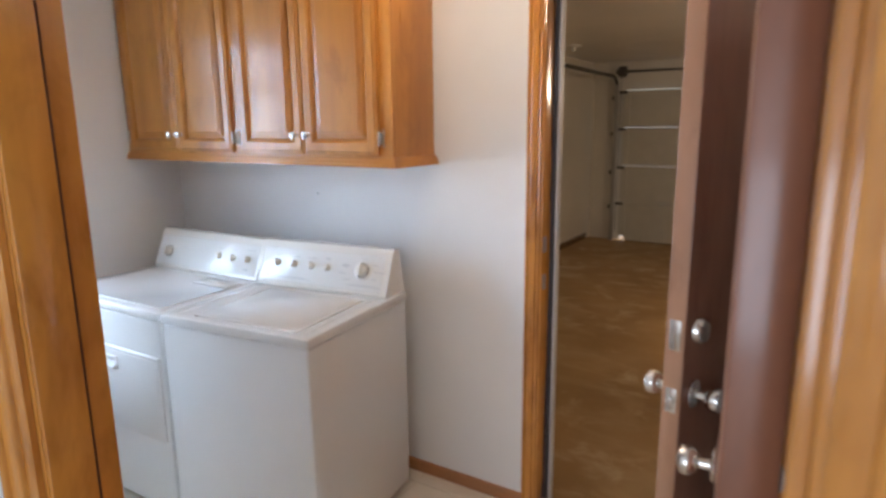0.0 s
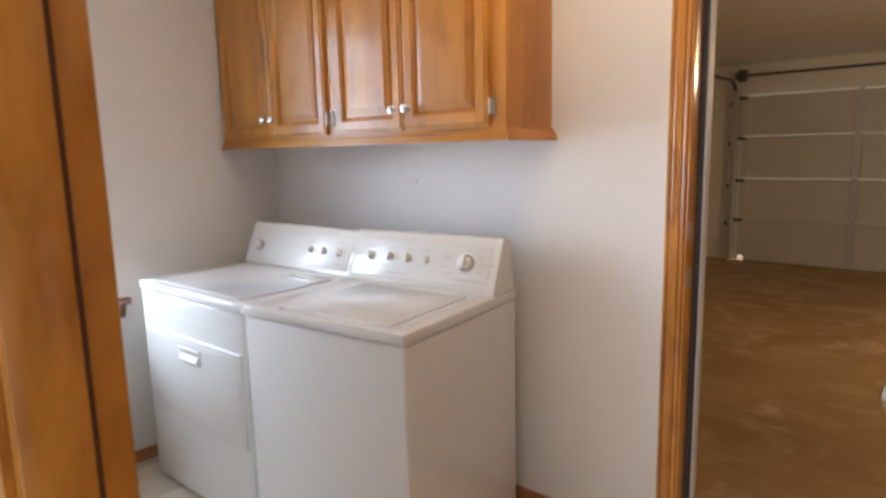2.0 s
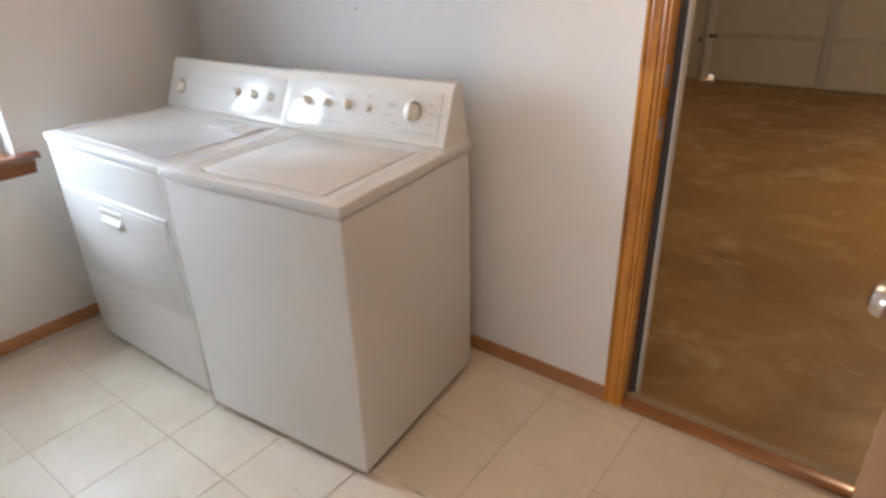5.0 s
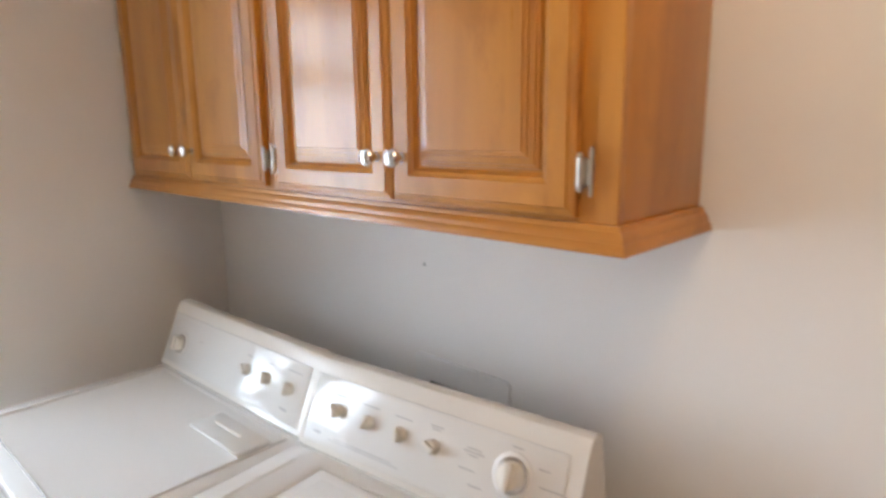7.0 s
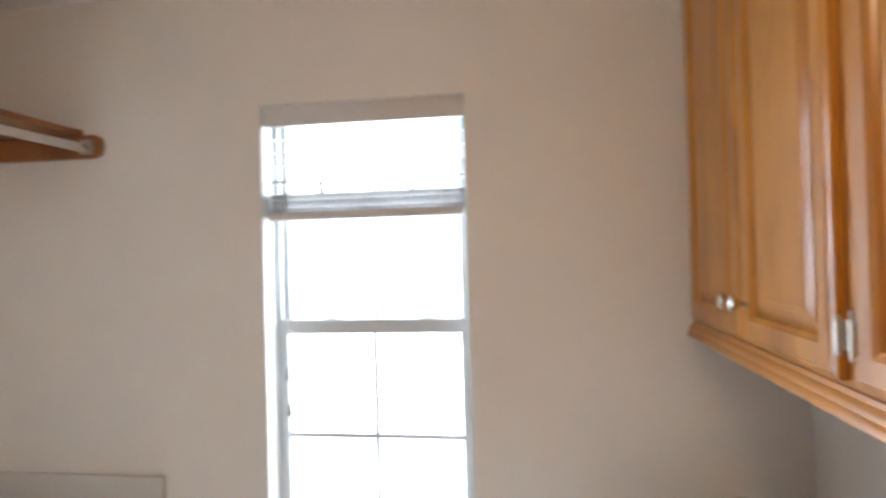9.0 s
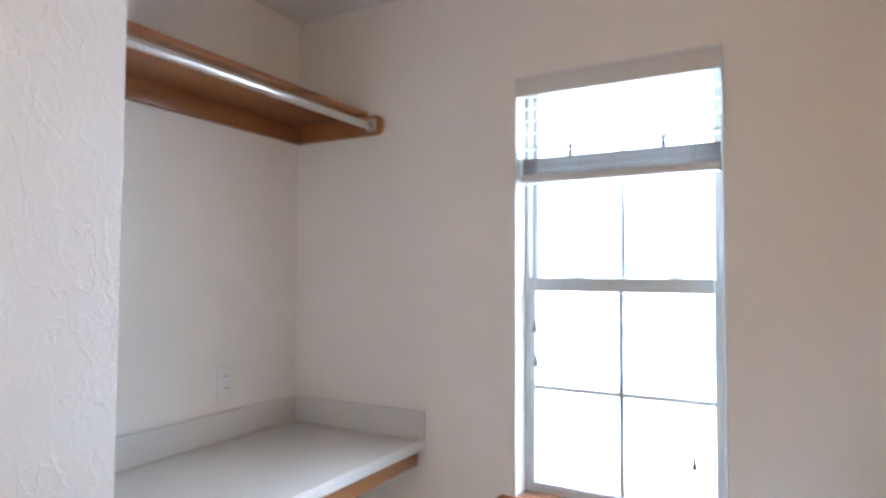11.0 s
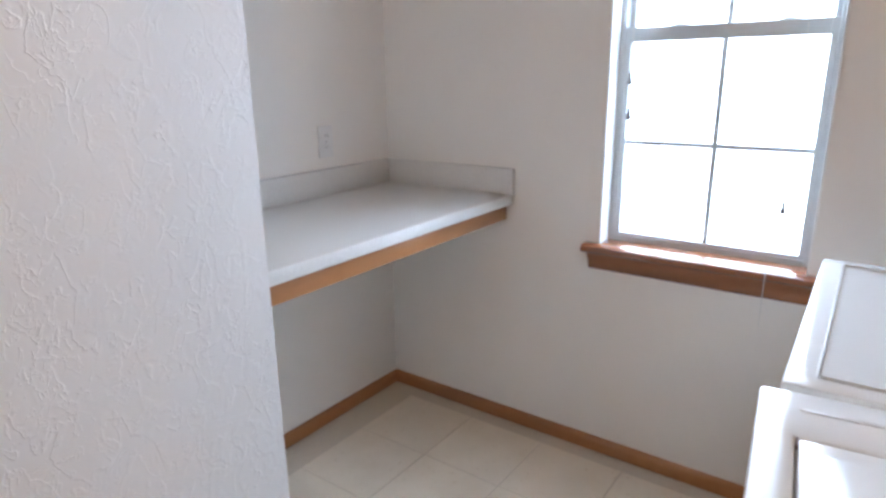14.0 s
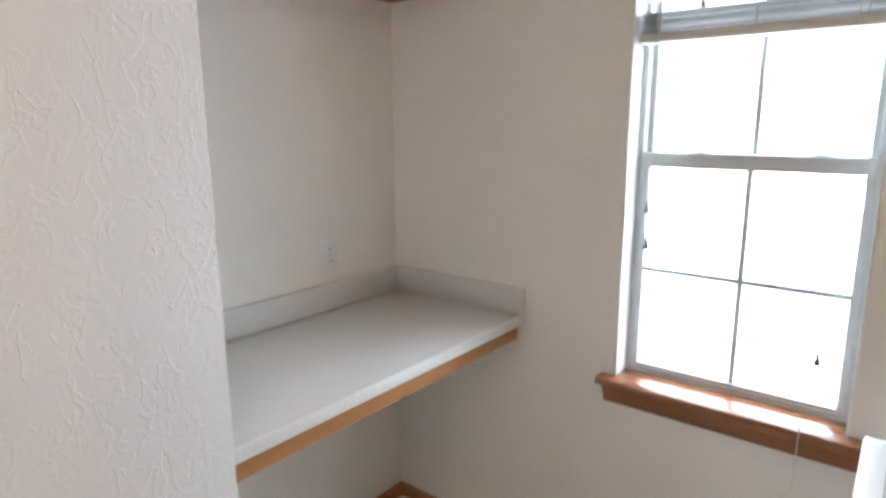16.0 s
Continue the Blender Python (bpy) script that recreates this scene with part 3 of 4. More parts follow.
for z in (1.868, 1.874):
    slat(z, rng.uniform(-2, 3))
for k in range(12):
    slat(1.786 + 0.0046 * k, rng.uniform(-3, 3), -0.045 + rng.uniform(-0.003, 0.003))
part("bottom_rail", box((-0.070, B0 + 0.003, 1.756), (-0.020, B1 - 0.003, 1.782), 0.005), M_BLIND, blind, "thicker bottom rail")
for y in (0.975, 1.213, 1.445):
    for x in (-0.019, -0.072):
        part("ladder_cord", rod((x, y, 1.765), (x, y, 2.045), 0.0012, 6), M_CORD, blind)
for y in (1.075, 1.350):      # bunched ladder cords over the stack
    part("cord_bunch", lathe((-0.045, y, 1.838), (0, 0, 1), [(0, 0.010), (0.006, 0.006), (0.012, 0.011), (0.018, 0.005), (0.028, 0.009)], 9), M_TASSEL, blind, "bunched grey ladder cord")
def tassel(y, z, x=-0.016):
    return lathe((x, y, z), (0, 0, -1), [(0, 0.002), (0.004, 0.004), (0.016, 0.005), (0.028, 0.0085), (0.034, 0.0085), (0.036, 0.003)], 12)
for y, z in ((0.970, 1.325), (0.974, 1.220), (1.428, 0.975)):
    c = part("pull_cord", rod((-0.016, y, z), (-0.016, y, 2.035), 0.0011, 6), M_CORD, blind, "thin white pull cord")
    part("tassel", tassel(y, z), M_TASSEL, c, "small grey tassel")
part("pull_cord", rod((0.056, 1.415, 0.62), (0.056, 1.415, 0.80), 0.0011, 6), M_CORD, blind, "thin white pull cord")


# ---------------------------------------------------------------- alcove: worktop, shelf, socket
CT = thing("worktop", (0.5, 0.3, 0.80), "grey-beige laminate worktop with backsplash and wooden apron", "worktop")
bm = box((0.001, 0.021, 0.877), (PX - 0.001, 0.580, 0.9125), 0.003)
part("counter_slab", bm, M_LAM, CT)
part("backsplash", box((0.021, 0.001, 0.9128), (PX - 0.001, 0.020, 1.006), 0.002), M_LAM, CT)
part("side_splash", box((0.001, 0.001, 0.9128), (0.020, 0.586, 1.006), 0.002), M_LAM, CT)
part("wood_apron", box((0.001, 0.537, 0.820), (PX - 0.001, 0.556, 0.8765), 0.002), M_WOOD_X, CT, "honey-stained wooden apron strip")

SH = thing("closet_shelf", (0.5, 0.2, 1.965), "brown-stained wooden shelf on cleats above the worktop", "shelf")
part("shelf_board", box((0.001, 0.001, 2.036), (PX - 0.001, 0.335, 2.054), 0.002), M_SHELF_X, SH)
part("back_cleat", box((0.021, 0.001, 1.966), (PX - 0.001, 0.020, 2.0355), 0.002), M_SHELF_X, SH)
prof = [(0.001, 1.966), (0.383, 1.966), (0.402, 1.978), (0.408, 2.0), (0.402, 2.024), (0.383, 2.035), (0.001, 2.035)]
part("side_cleat", prism(prof, "x", 0.001, 0.020), M_SHELF_X, SH)
part("side_cleat", prism(prof, "x", PX - 0.020, PX - 0.001), M_SHELF_X, SH)
hr = thing("hanging_rod", (0.5, 0.395, 2.0), "shiny steel clothes rod under the shelf", "clothes rod")
part("tube", rod((0.026, 0.366, 1.992), (PX - 0.026, 0.366, 1.992), 0.0135, 20), M_CHROME, hr)
for x0, x1 in ((0.0205, 0.034), (PX - 0.034, PX - 0.0205)):
    bm = box((x0, 0.346, 1.975), (x1, 0.386, 2.020), 0.004)
    part("rod_bracket", bm, M_STEEL, hr, "galvanised rod bracket")

def outlet(x, z):
    o = thing("wall_outlet", (x, 0.0, z), "white wall socket plate above the backsplash", "wall outlet")
    part("cover_plate", box((x - 0.034, 0.0005, z - 0.056), (x + 0.034, 0.007, z + 0.056), 0.003), M_PLASTIC, o)
    for dz in (-0.020, 0.020):
        f = part("socket_face", lathe((x, 0.0068, z + dz), (0, 1, 0), [(0, 0.0165), (0.0018, 0.0160), (0.002, 0.001)], 20), M_PLASTIC, o)
        for dx in (-0.006, 0.006):
            part("slot", box((x + dx - 0.001, 0.0088, z + dz - 0.002), (x + dx + 0.001, 0.0092, z + dz + 0.006)), M_GAP, f)
    part("screw", lathe((x, 0.0068, z), (0, 1, 0), [(0, 0.0035), (0.001, 0.003)], 10), M_CHROME, o)
outlet(0.342, 1.101)


# ---------------------------------------------------------------- wall cabinets
CF, CB, CZ0, CZ1 = 2.108, YW - 0.001, 1.446, 2.366


def raised_door(x0, x1, z0, z1, y, parent):
    """Frame-and-panel door; its face looks towards -y."""
    root = part("door", bmesh_frame(x0, x1, z0, z1, y), M_CAB_Z, parent, smooth=False)
    fw = 0.056
    a0, a1, b0, b1 = x0 + fw, x1 - fw, z0 + fw, z1 - fw
    bm = bmesh.new()
    steps = [(0.0, 0.0125), (0.003, 0.0150), (0.007, 0.0150), (0.008, 0.0110), (0.013, 0.0100), (0.014, 0.0075), (0.024, 0.0055), (0.025, 0.0035), (0.032, 0.0025), (0.033, 0.0010)]
    prev = None
    for ins, dy in steps:
        v = [bm.verts.new(p) for p in ((a0 + ins, y + dy, b0 + ins), (a1 - ins, y + dy, b0 + ins), (a1 - ins, y + dy, b1 - ins), (a0 + ins, y + dy, b1 - ins))]
        if prev:
            for k in range(4):
                bm.faces.new((prev[k], prev[(k + 1) % 4], v[(k + 1) % 4], v[k]))
        prev = v
    bm.faces.new(prev)
    part("raised_panel", bm, M_CAB_Z, root, smooth=False)
    return root


def bmesh_frame(x0, x1, z0, z1, y, fw=0.056, th=0.019):
    """Stiles and rails with an eased outer edge and a moulded inner edge."""
    bm = bmesh.new()
    rings = []
    for ins, dy in ((0.0, th), (0.0, 0.007), (0.003, 0.0045), (0.010, 0.003), (0.013, 0.0), (fw - 0.012, 0.0), (fw - 0.009, 0.0025), (fw - 0.003, 0.006), (fw, 0.0125)):
        rings.append([bm.verts.new(p) for p in ((x0 + ins, y + dy, z0 + ins), (x1 - ins, y + dy, z0 + ins), (x1 - ins, y + dy, z1 - ins), (x0 + ins, y + dy, z1 - ins))])
    for a, b in zip(rings, rings[1:]):
        for k in range(4):
            bm.faces.new((a[k], a[(k + 1) % 4], b[(k + 1) % 4], b[k]))
    bm.faces.new(rings[0][::-1])
    return bm


def cab_knob(x, z, y, parent):
    part("knob", lathe((x, y, z), (0, -1, 0), [(0, 0.009), (0.003, 0.0085), (0.005, 0.006), (0.014, 0.006), (0.017, 0.011), (0.022, 0.0155), (0.027, 0.0165), (0.031, 0.014), (0.0335, 0.007), (0.034, 0.001)], 20), M_CHROME, parent, "satin nickel round knob")


def cabinet(x0, x1, doors, hinges):
    root = thing("wall_cabinet", ((x0 + x1) / 2, CB, CZ0), "honey-stained wooden wall cabinet with two raised-panel doors", "cabinet", "wall cabinets over the machines")
    part("carcass", box((x0, CF + 0.019, CZ0), (x1, CB, CZ1), 0.001), M_CAB_Z, root)
    bm = bmesh.new()
    (a0, a1), (b0, b1) = doors
    box((x0, CF, CZ0), (a0 + 0.012, CF + 0.0185, CZ1), 0.001, 1, bm)
    box((b1 - 0.012, CF, CZ0), (x1, CF + 0.0185, CZ1), 0.001, 1, bm)
    box((a0 + 0.012, CF, CZ0), (b1 - 0.012, CF + 0.0185, CZ0 + 0.05), 0.001, 1, bm)
    box((a0 + 0.012, CF, CZ1 - 0.06), (b1 - 0.012, CF + 0.0185, CZ1), 0.001, 1, bm)
    box((a1 - 0.02, CF + 0.001, CZ0 + 0.05), (b0 + 0.02, CF + 0.0185, CZ1 - 0.06), 0.001, 1, bm)
    part("face_frame", bm, M_CAB_Z, root)
    zd0, zd1, yd = 1.462, CZ1 - 0.03, CF - 0.0195
    for i, (d0, d1) in enumerate(doors):
        d = raised_door(d0, d1, zd0, zd1, yd, root)
        cab_knob(d1 - 0.030 if i == 0 else d0 + 0.030, 1.537, yd, d)
        side, hx = hinges[i]
        for hz in (1.524, 2.27):
            bm = rod((hx, yd + 0.004, hz - 0.021), (hx, yd + 0.004, hz + 0.021), 0.0048, 12)
            box((hx - 0.0042, yd + 0.004, hz - 0.020), (hx + 0.0042, CF - 0.001, hz + 0.020), 0.001, 1, bm)
            box((hx + min(0, side * 0.012), CF - 0.0022, hz - 0.017), (hx + max(0, side * 0.012), CF - 0.0006, hz + 0.017), 0.0004, 1, bm)
            pr = [(0.0080, -0.026), (0.0092, -0.034), (0.0115, -0.034), (0.0130, -0.026), (0.0130, 0.026), (0.0115, 0.034), (0.0092, 0.034), (0.0080, 0.026)]
            prism([(hx + side * u, hz + w) for u, w in pr], "y", CF - 0.005, CF - 0.0005, bm)
            for hh in (-0.0215, 0.0215):
                lathe((hx, yd + 0.004, hz + hh), (0, 0, 1 if hh > 0 else -1), [(0, 0.0048), (0.001, 0.0036), (0.003, 0.0042), (0.005, 0.003), (0.006, 0.001)], 12, bm)
            for hh in (-0.010, 0.010):
                lathe((hx, yd + 0.004, hz + hh - 0.0008), (0, 0, 1), [(0, 0.0052), (0.0016, 0.0052)], 12, bm)
            part("hinge", bm, M_NICKEL, root, "exposed nickel hinge")
    return root


cabinet(0.001, 0.8285, ((0.036, 0.426), (0.431, 0.804)), ((-1, 0.029), (1, 0.8105)))
cabinet(0.829, 1.669, ((0.857, 1.234), (1.239, 1.610)), ((-1, 0.8505), (1, 1.6175)))
molding = [(0.0, 1.4465), (0.0, 1.4540), (-0.006, 1.4540), (-0.008, 1.4500), (-0.008, 1.4460), (-0.013, 1.4420), (-0.016, 1.4360), (-0.016, 1.4310), (-0.020, 1.4270), (-0.022, 1.4200), (-0.022, 1.4160), (0.0, 1.4160)]
bm = bmesh.new()
path = [((0.001, CF), (0, 1)), ((1.6695, CF), (1, 1)), ((1.6695, CB), (1, 0))]
rows = []
for (px, py), (ox, oy) in path:
    rows.append([bm.verts.new((px - dd * ox, py + dd * oy, z)) for dd, z in molding])
for a, b in zip(rows, rows[1:]):
    for k in range(len(molding)):
        bm.faces.new((a[k], a[(k + 1) % len(molding)], b[(k + 1) % len(molding)], b[k]))
bm.faces.new(rows[0])
bm.faces.new(rows[-1][::-1])
solid("cabinet_molding", bm, M_CAB_X, "honey-stained moulded light rail under the wall cabinets", "trim", kind="structure")
solid("cabinet_underside", box((0.002, CF + 0.001, 1.434), (1.668, CB, 1.4455), 0.001), M_CAB_X, "honey-stained bottom board of the wall cabinets", "trim", kind="structure")


# ---------------------------------------------------------------- washer and dryer


def console(x0, x1, root):
    """Sloping control housing with end caps and a recessed glossy face."""
    prof = [(YF + 0.004, DECK + 0.001), (YF, DECK + 0.012), (YF + 0.070, DECK + 0.176), (YF + 0.080, DECK + 0.186), (YF + 0.102, DECK + 0.188), (YF + 0.114, DECK + 0.182), (YF + 0.150, DECK + 0.001)]
    bm = prism(prof, "x", x0 + 0.006, x1 - 0.006)
    sharp = [e for e in bm.edges if len(e.link_faces) == 2 and e.calc_face_angle(0) > 0.9]
    bmesh.ops.bevel(bm, geom=sharp, offset=0.008, segments=3, profile=0.5, affect='EDGES')
    return part("console", bm, M_ALMOND, root, "almond plastic control console")


SLOPE = math.atan2(0.070, 0.164)
def face_matrix(x, u):
    """A place on the sloping face: x along it, u metres up the slope from its foot; local z leaves the face."""
    foot = Vector((x, YF, DECK + 0.012)) + u * Vector((0, math.sin(SLOPE), math.cos(SLOPE)))
    xa, up = Vector((1, 0, 0)), Vector((0, math.sin(SLOPE), math.cos(SLOPE)))
    out = xa.cross(up)
    return Matrix.Translation(foot) @ Matrix((xa, up, out)).transposed().to_4x4()


def face_panel(x0, x1, parent):
    bm = box((0, 0.012, 0.0), (x1 - x0, 0.158, 0.0025), 0.002)
    p = part("control_panel", turned(bm, face_matrix(x0, 0)), M_PANEL, parent, "glossy white control panel")
    for v in (0.016, 0.150):
        part("trim_line", turned(box((0.008, v, 0.0025), (x1 - x0 - 0.008, v + 0.0015, 0.003)), face_matrix(x0, 0)), M_KNOB_P, p)
    return p


def control_knob(x, u, parent, turn=0.0):
    m = face_matrix(x, u)
    bm = lathe((0, 0, 0.0025), (0, 0, 1), [(0, 0.0150), (0.004, 0.0150), (0.007, 0.0125), (0.012, 0.0115), (0.013, 0.002)], 20)
    g = box((-0.0045, -0.0145, 0.006), (0.0045, 0.0145, 0.022), 0.002)
    turned(g, Matrix.Rotation(turn, 4, 'Z'))
    me = bpy.data.meshes.new("t")
    g.to_mesh(me)
    g.free()
    bm.from_mesh(me)
    bpy.data.meshes.remove(me)
    part("control_knob", turned(bm, m), M_KNOB_P, parent, "beige plastic control knob")


def dial(x, u, parent, r, mat_cap):
    m = face_matrix(x, u)
    s = part("timer_skirt", turned(lathe((0, 0, 0.0025), (0, 0, 1), [(0, r), (0.002, r), (0.0035, r * 0.94), (0.0045, r * 0.72), (0.005, 0.002)], 32), m), M_PANEL, parent, "pale timer dial")
    k = part("timer_knob", turned(lathe((0, 0, 0.007), (0, 0, 1), [(0, r * 0.66), (0.010, r * 0.62), (0.017, r * 0.55), (0.019, r * 0.40), (0.0195, 0.002)], 28), m), M_KNOB_P, s, "beige timer knob")
    part("timer_grip", turned(box((-r * 0.22, -r * 0.62, 0.024), (r * 0.22, r * 0.62, 0.034), 0.004, 3), m), M_KNOB_P, s, "beige oval timer grip")
    part("knob_cap", turned(lathe((0, 0, 0.0072), (0, 0, 1), [(0, r * 0.80), (0.0016, r * 0.78), (0.002, r * 0.70)], 28), m), mat_cap, k)
    return s


def bars(x, u, widths, parent, h=0.0026, gap=0.006):
    """Print too small to read, as plain bars."""
    for i, w in enumerate(widths):
        part("print_bar", turned(box((-w / 2, -h / 2 - i * gap, 0.0025), (w / 2, h / 2 - i * gap, 0.0029)), face_matrix(x, u)), M_INK, parent)


# washer
WX0, WX1, WY0, DECK = 0.9925, 1.6725, 1.548, 0.897
YB, YF = WY0 + 0.655, WY0 + 0.500
ws = thing("washing_machine", (WX0, WY0, 0), "white top-loading washing machine with almond control console", "washing machine")
part("cabinet_body", box((WX0 + 0.004, WY0 + 0.004, 0.036), (WX1 - 0.004, YB - 0.004, DECK - 0.036), 0.008, 3), M_WHITE, ws)
part("top_deck", tray((WX0, WX0 + 0.126, WX1 - 0.084, WX1), (WY0, WY0 + 0.046, WY0 + 0.468, YB), DECK - 0.034, DECK, DECK - 0.012, 0.006), M_WHITE, ws)
lid = part("lid", box((WX0 + 0.130, WY0 + 0.0485, DECK - 0.010), (WX1 - 0.0885, WY0 + 0.465, DECK + 0.002), 0.005, 3), M_WHITE, ws, "white hinged lid")
part("lid_panel", box((WX0 + 0.160, WY0 + 0.075, DECK + 0.001), (WX1 - 0.116, WY0 + 0.437, DECK + 0.0032), 0.001), M_WHITE, lid)
# flat grey sheet: shade of the lid gap put into colour
part("lid_gap_shade", box((WX0 + 0.1275, WY0 + 0.0475, DECK - 0.0118), (WX1 - 0.0855, WY0 + 0.4665, DECK - 0.0105)), M_SHADE, ws, "grey sheet holding the shade of the gap round the lid")
for xx in (WX0 + 0.050, WX1 - 0.050):
    part("deck_groove", box((xx, WY0 + 0.05, DECK - 0.0005), (xx + 0.007, WY0 + 0.46, DECK + 0.0016), 0.0015), M_WHITE, ws)
for xx in (WX0 + 0.05, WX1 - 0.05):
    for yy in (WY0 + 0.06, YB - 0.06):
        part("levelling_foot", rod((xx, yy, FL), (xx, yy, 0.037), 0.018, 14), M_RUBBER, ws)
part("rust_mark", box((WX0 + 0.1265, WY0 + 0.0465, DECK - 0.006), (WX0 + 0.148, WY0 + 0.0488, DECK + 0.0008), 0.0008, 1), M_JOINT, ws, "rusty chipped lid corner")
wc = console(WX0 + 0.008, WX1 - 0.004, ws)
wp = face_panel(WX0 + 0.028, WX1 - 0.040, wc)
for x, t in ((0.110, 0.5), (0.200, 2.8), (0.288, 0.2), (0.370, 1.2)):
    control_knob(WX0 + x, 0.092, wp, t)
for x, u, widths in ((0.110, 0.124, (0.030,)), (0.200, 0.124, (0.045,)), (0.288, 0.124, (0.045,)), (0.370, 0.130, (0.030, 0.02)), (0.460, 0.114, (0.030, 0.045, 0.02)),
                     (0.452, 0.076, (0.034,)), (0.622, 0.092, (0.050,)), (0.475, 0.052, (0.030,)), (0.545, 0.142, (0.024,)), (0.600, 0.120, (0.022,)), (0.603, 0.062, (0.026,))):
    bars(WX0 + x, u, widths, wp)
bars(WX0 + 0.20, 0.034, (0.16, 0.20), wp, 0.0018, 0.005)
bars(WX0 + 0.56, 0.034, (0.12, 0.16), wp, 0.0018, 0.005)
bars(WX0 + 0.066, 0.036, (0.022,), wp, 0.005)
dial(WX0 + 0.545, 0.094, wp, 0.040, M_CHROME)

ws.rotation_euler = (0, 0, radians(6.2))

# dryer
DX0, DX1, DY0, DECK = 0.200, 0.945, 1.553, 0.886
YB, YF = DY0 + 0.66, DY0 + 0.500
dr = thing("clothes_dryer", (DX0, DY0, 0), "white clothes dryer with front drop door and almond console", "dryer")
part("cabinet_body", box((DX0 + 0.004, DY0 + 0.004, 0.036), (DX1 - 0.004, YB - 0.004, DECK - 0.036), 0.008, 3), M_WHITE, dr)
part("top_deck", tray((DX0, DX0 + 0.045, DX1 - 0.045, DX1), (DY0, DY0 + 0.045, DY0 + 0.49, YB), DECK - 0.034, DECK, DECK - 0.003, 0.006), M_WHITE, dr)
dd = part("drop_door", box((DX0 + 0.043, DY0 - 0.006, 0.350), (DX1 - 0.018, DY0 + 0.006, 0.703), 0.005, 3), M_WHITE, dr, "white drop-down dryer door")
part("door_panel", box((DX0 + 0.059, DY0 - 0.008, 0.366), (DX1 - 0.034, DY0 - 0.005, 0.687), 0.0012), M_WHITE, dd)
bm = bmesh.new()
hx, hz = DX0 + 0.388, 0.638
box((hx - 0.074, DY0 - 0.016, hz + 0.018), (hx + 0.074, DY0 - 0.006, hz + 0.028), 0.003, 2, bm)
box((hx - 0.074, DY0 - 0.012, hz - 0.028), (hx - 0.064, DY0 - 0.006, hz + 0.018), 0.002, 2, bm)
box((hx + 0.064, DY0 - 0.012, hz - 0.028), (hx + 0.074, DY0 - 0.006, hz + 0.018), 0.002, 2, bm)
prism([(DY0 - 0.0055, hz - 0.030), (DY0 - 0.020, hz - 0.026), (DY0 - 0.022, hz - 0.018), (DY0 - 0.010, hz + 0.004), (DY0 - 0.0055, hz + 0.004)], "x", hx - 0.064, hx + 0.064, bm)
hd = part("handle", bm, M_PLASTIC, dd, "white moulded pull handle")
# proud beige strip painted for the shade of the finger recess
part("handle_recess_shade", box((hx - 0.064, DY0 - 0.0095, hz + 0.004), (hx + 0.064, DY0 - 0.0085, hz + 0.018)), M_KNOB_P, hd, "beige strip with the finger recess's shade put into its colour")
part("lint_screen_cover", box((0.660, 1.925, DECK - 0.002), (0.880, 2.010, DECK + 0.004), 0.002), M_WHITE, dr, "flush lint screen cover")
bm = box((0.705, 1.968, DECK + 0.004), (0.815, 1.976, DECK + 0.010), 0.002)
part("lint_grip", bm, M_ALMOND, dr)
for xx in (DX0 + 0.05, DX1 - 0.05):
    for yy in (DY0 + 0.06, YB - 0.06):
        part("levelling_foot", rod((xx, yy, FL), (xx, yy, 0.037), 0.018, 14), M_RUBBER, dr)
dc = console(DX0 + 0.004, DX1 - 0.008, dr)
dp = face_panel(DX0 + 0.022, DX1 - 0.030, dc)
for x, t in ((0.462, 0.9), (0.557, 0.1), (0.652, 0.0)):
    control_knob(DX0 + x, 0.089, dp, t)
for x, u, widths in ((0.462, 0.124, (0.026,)), (0.557, 0.126, (0.020,)), (0.66, 0.132, (0.06,)), (0.21, 0.104, (0.02,))):
    bars(DX0 + x, u, widths, dp)
bars(DX0 + 0.65, 0.040, (0.03,), dp, 0.005)
dial(DX0 + 0.104, 0.076, dp, 0.034, M_BRONZE)

dr.rotation_euler = (0, 0, radians(1.2))

# laundry supply box on the wall behind the washer
sb = thing("supply_box", (1.13, YW, 0.93), "white laundry supply box on the wall behind the washer", "supply box")
def rounded(x0, x1, z0, z1, r):
    return [(cx + r * math.cos(a + k * math.pi / 8), cz + r * math.sin(a + k * math.pi / 8)) for cx, cz, a in
            ((x1 - r, z1 - r, 0), (x0 + r, z1 - r, math.pi / 2), (x0 + r, z0 + r, math.pi), (x1 - r, z0 + r, 1.5 * math.pi)) for k in range(5)]


bm = bmesh.new()
loops = []
for pts, dy in ((rounded(0.985, 1.285, 0.80, 1.036, 0.016), 0.0), (rounded(0.985, 1.285, 0.80, 1.036, 0.016), 0.004), (rounded(0.988, 1.282, 0.803, 1.033, 0.014), 0.007),
                (rounded(1.030, 1.230, 0.846, 0.972, 0.006), 0.006), (rounded(1.032, 1.228, 0.848, 0.970, 0.005), 0.001)):
    loops.append([bm.verts.new((x, YW - dy, z)) for x, z in pts])
for a, c in zip(loops, loops[1:]):
    for k in range(20):
        bm.faces.new((a[k], a[(k + 1) % 20], c[(k + 1) % 20], c[k]))
part("box_flange", bm, M_PLASTIC, sb)
# no depth here: a near-black sheet paints the shade of the open box
part("box_recess_shade", box((1.034, YW - 0.003, 0.850), (1.226, YW - 0.001, 0.968)), M_GAP, sb, "flat dark sheet painted as the shade inside the open recess")
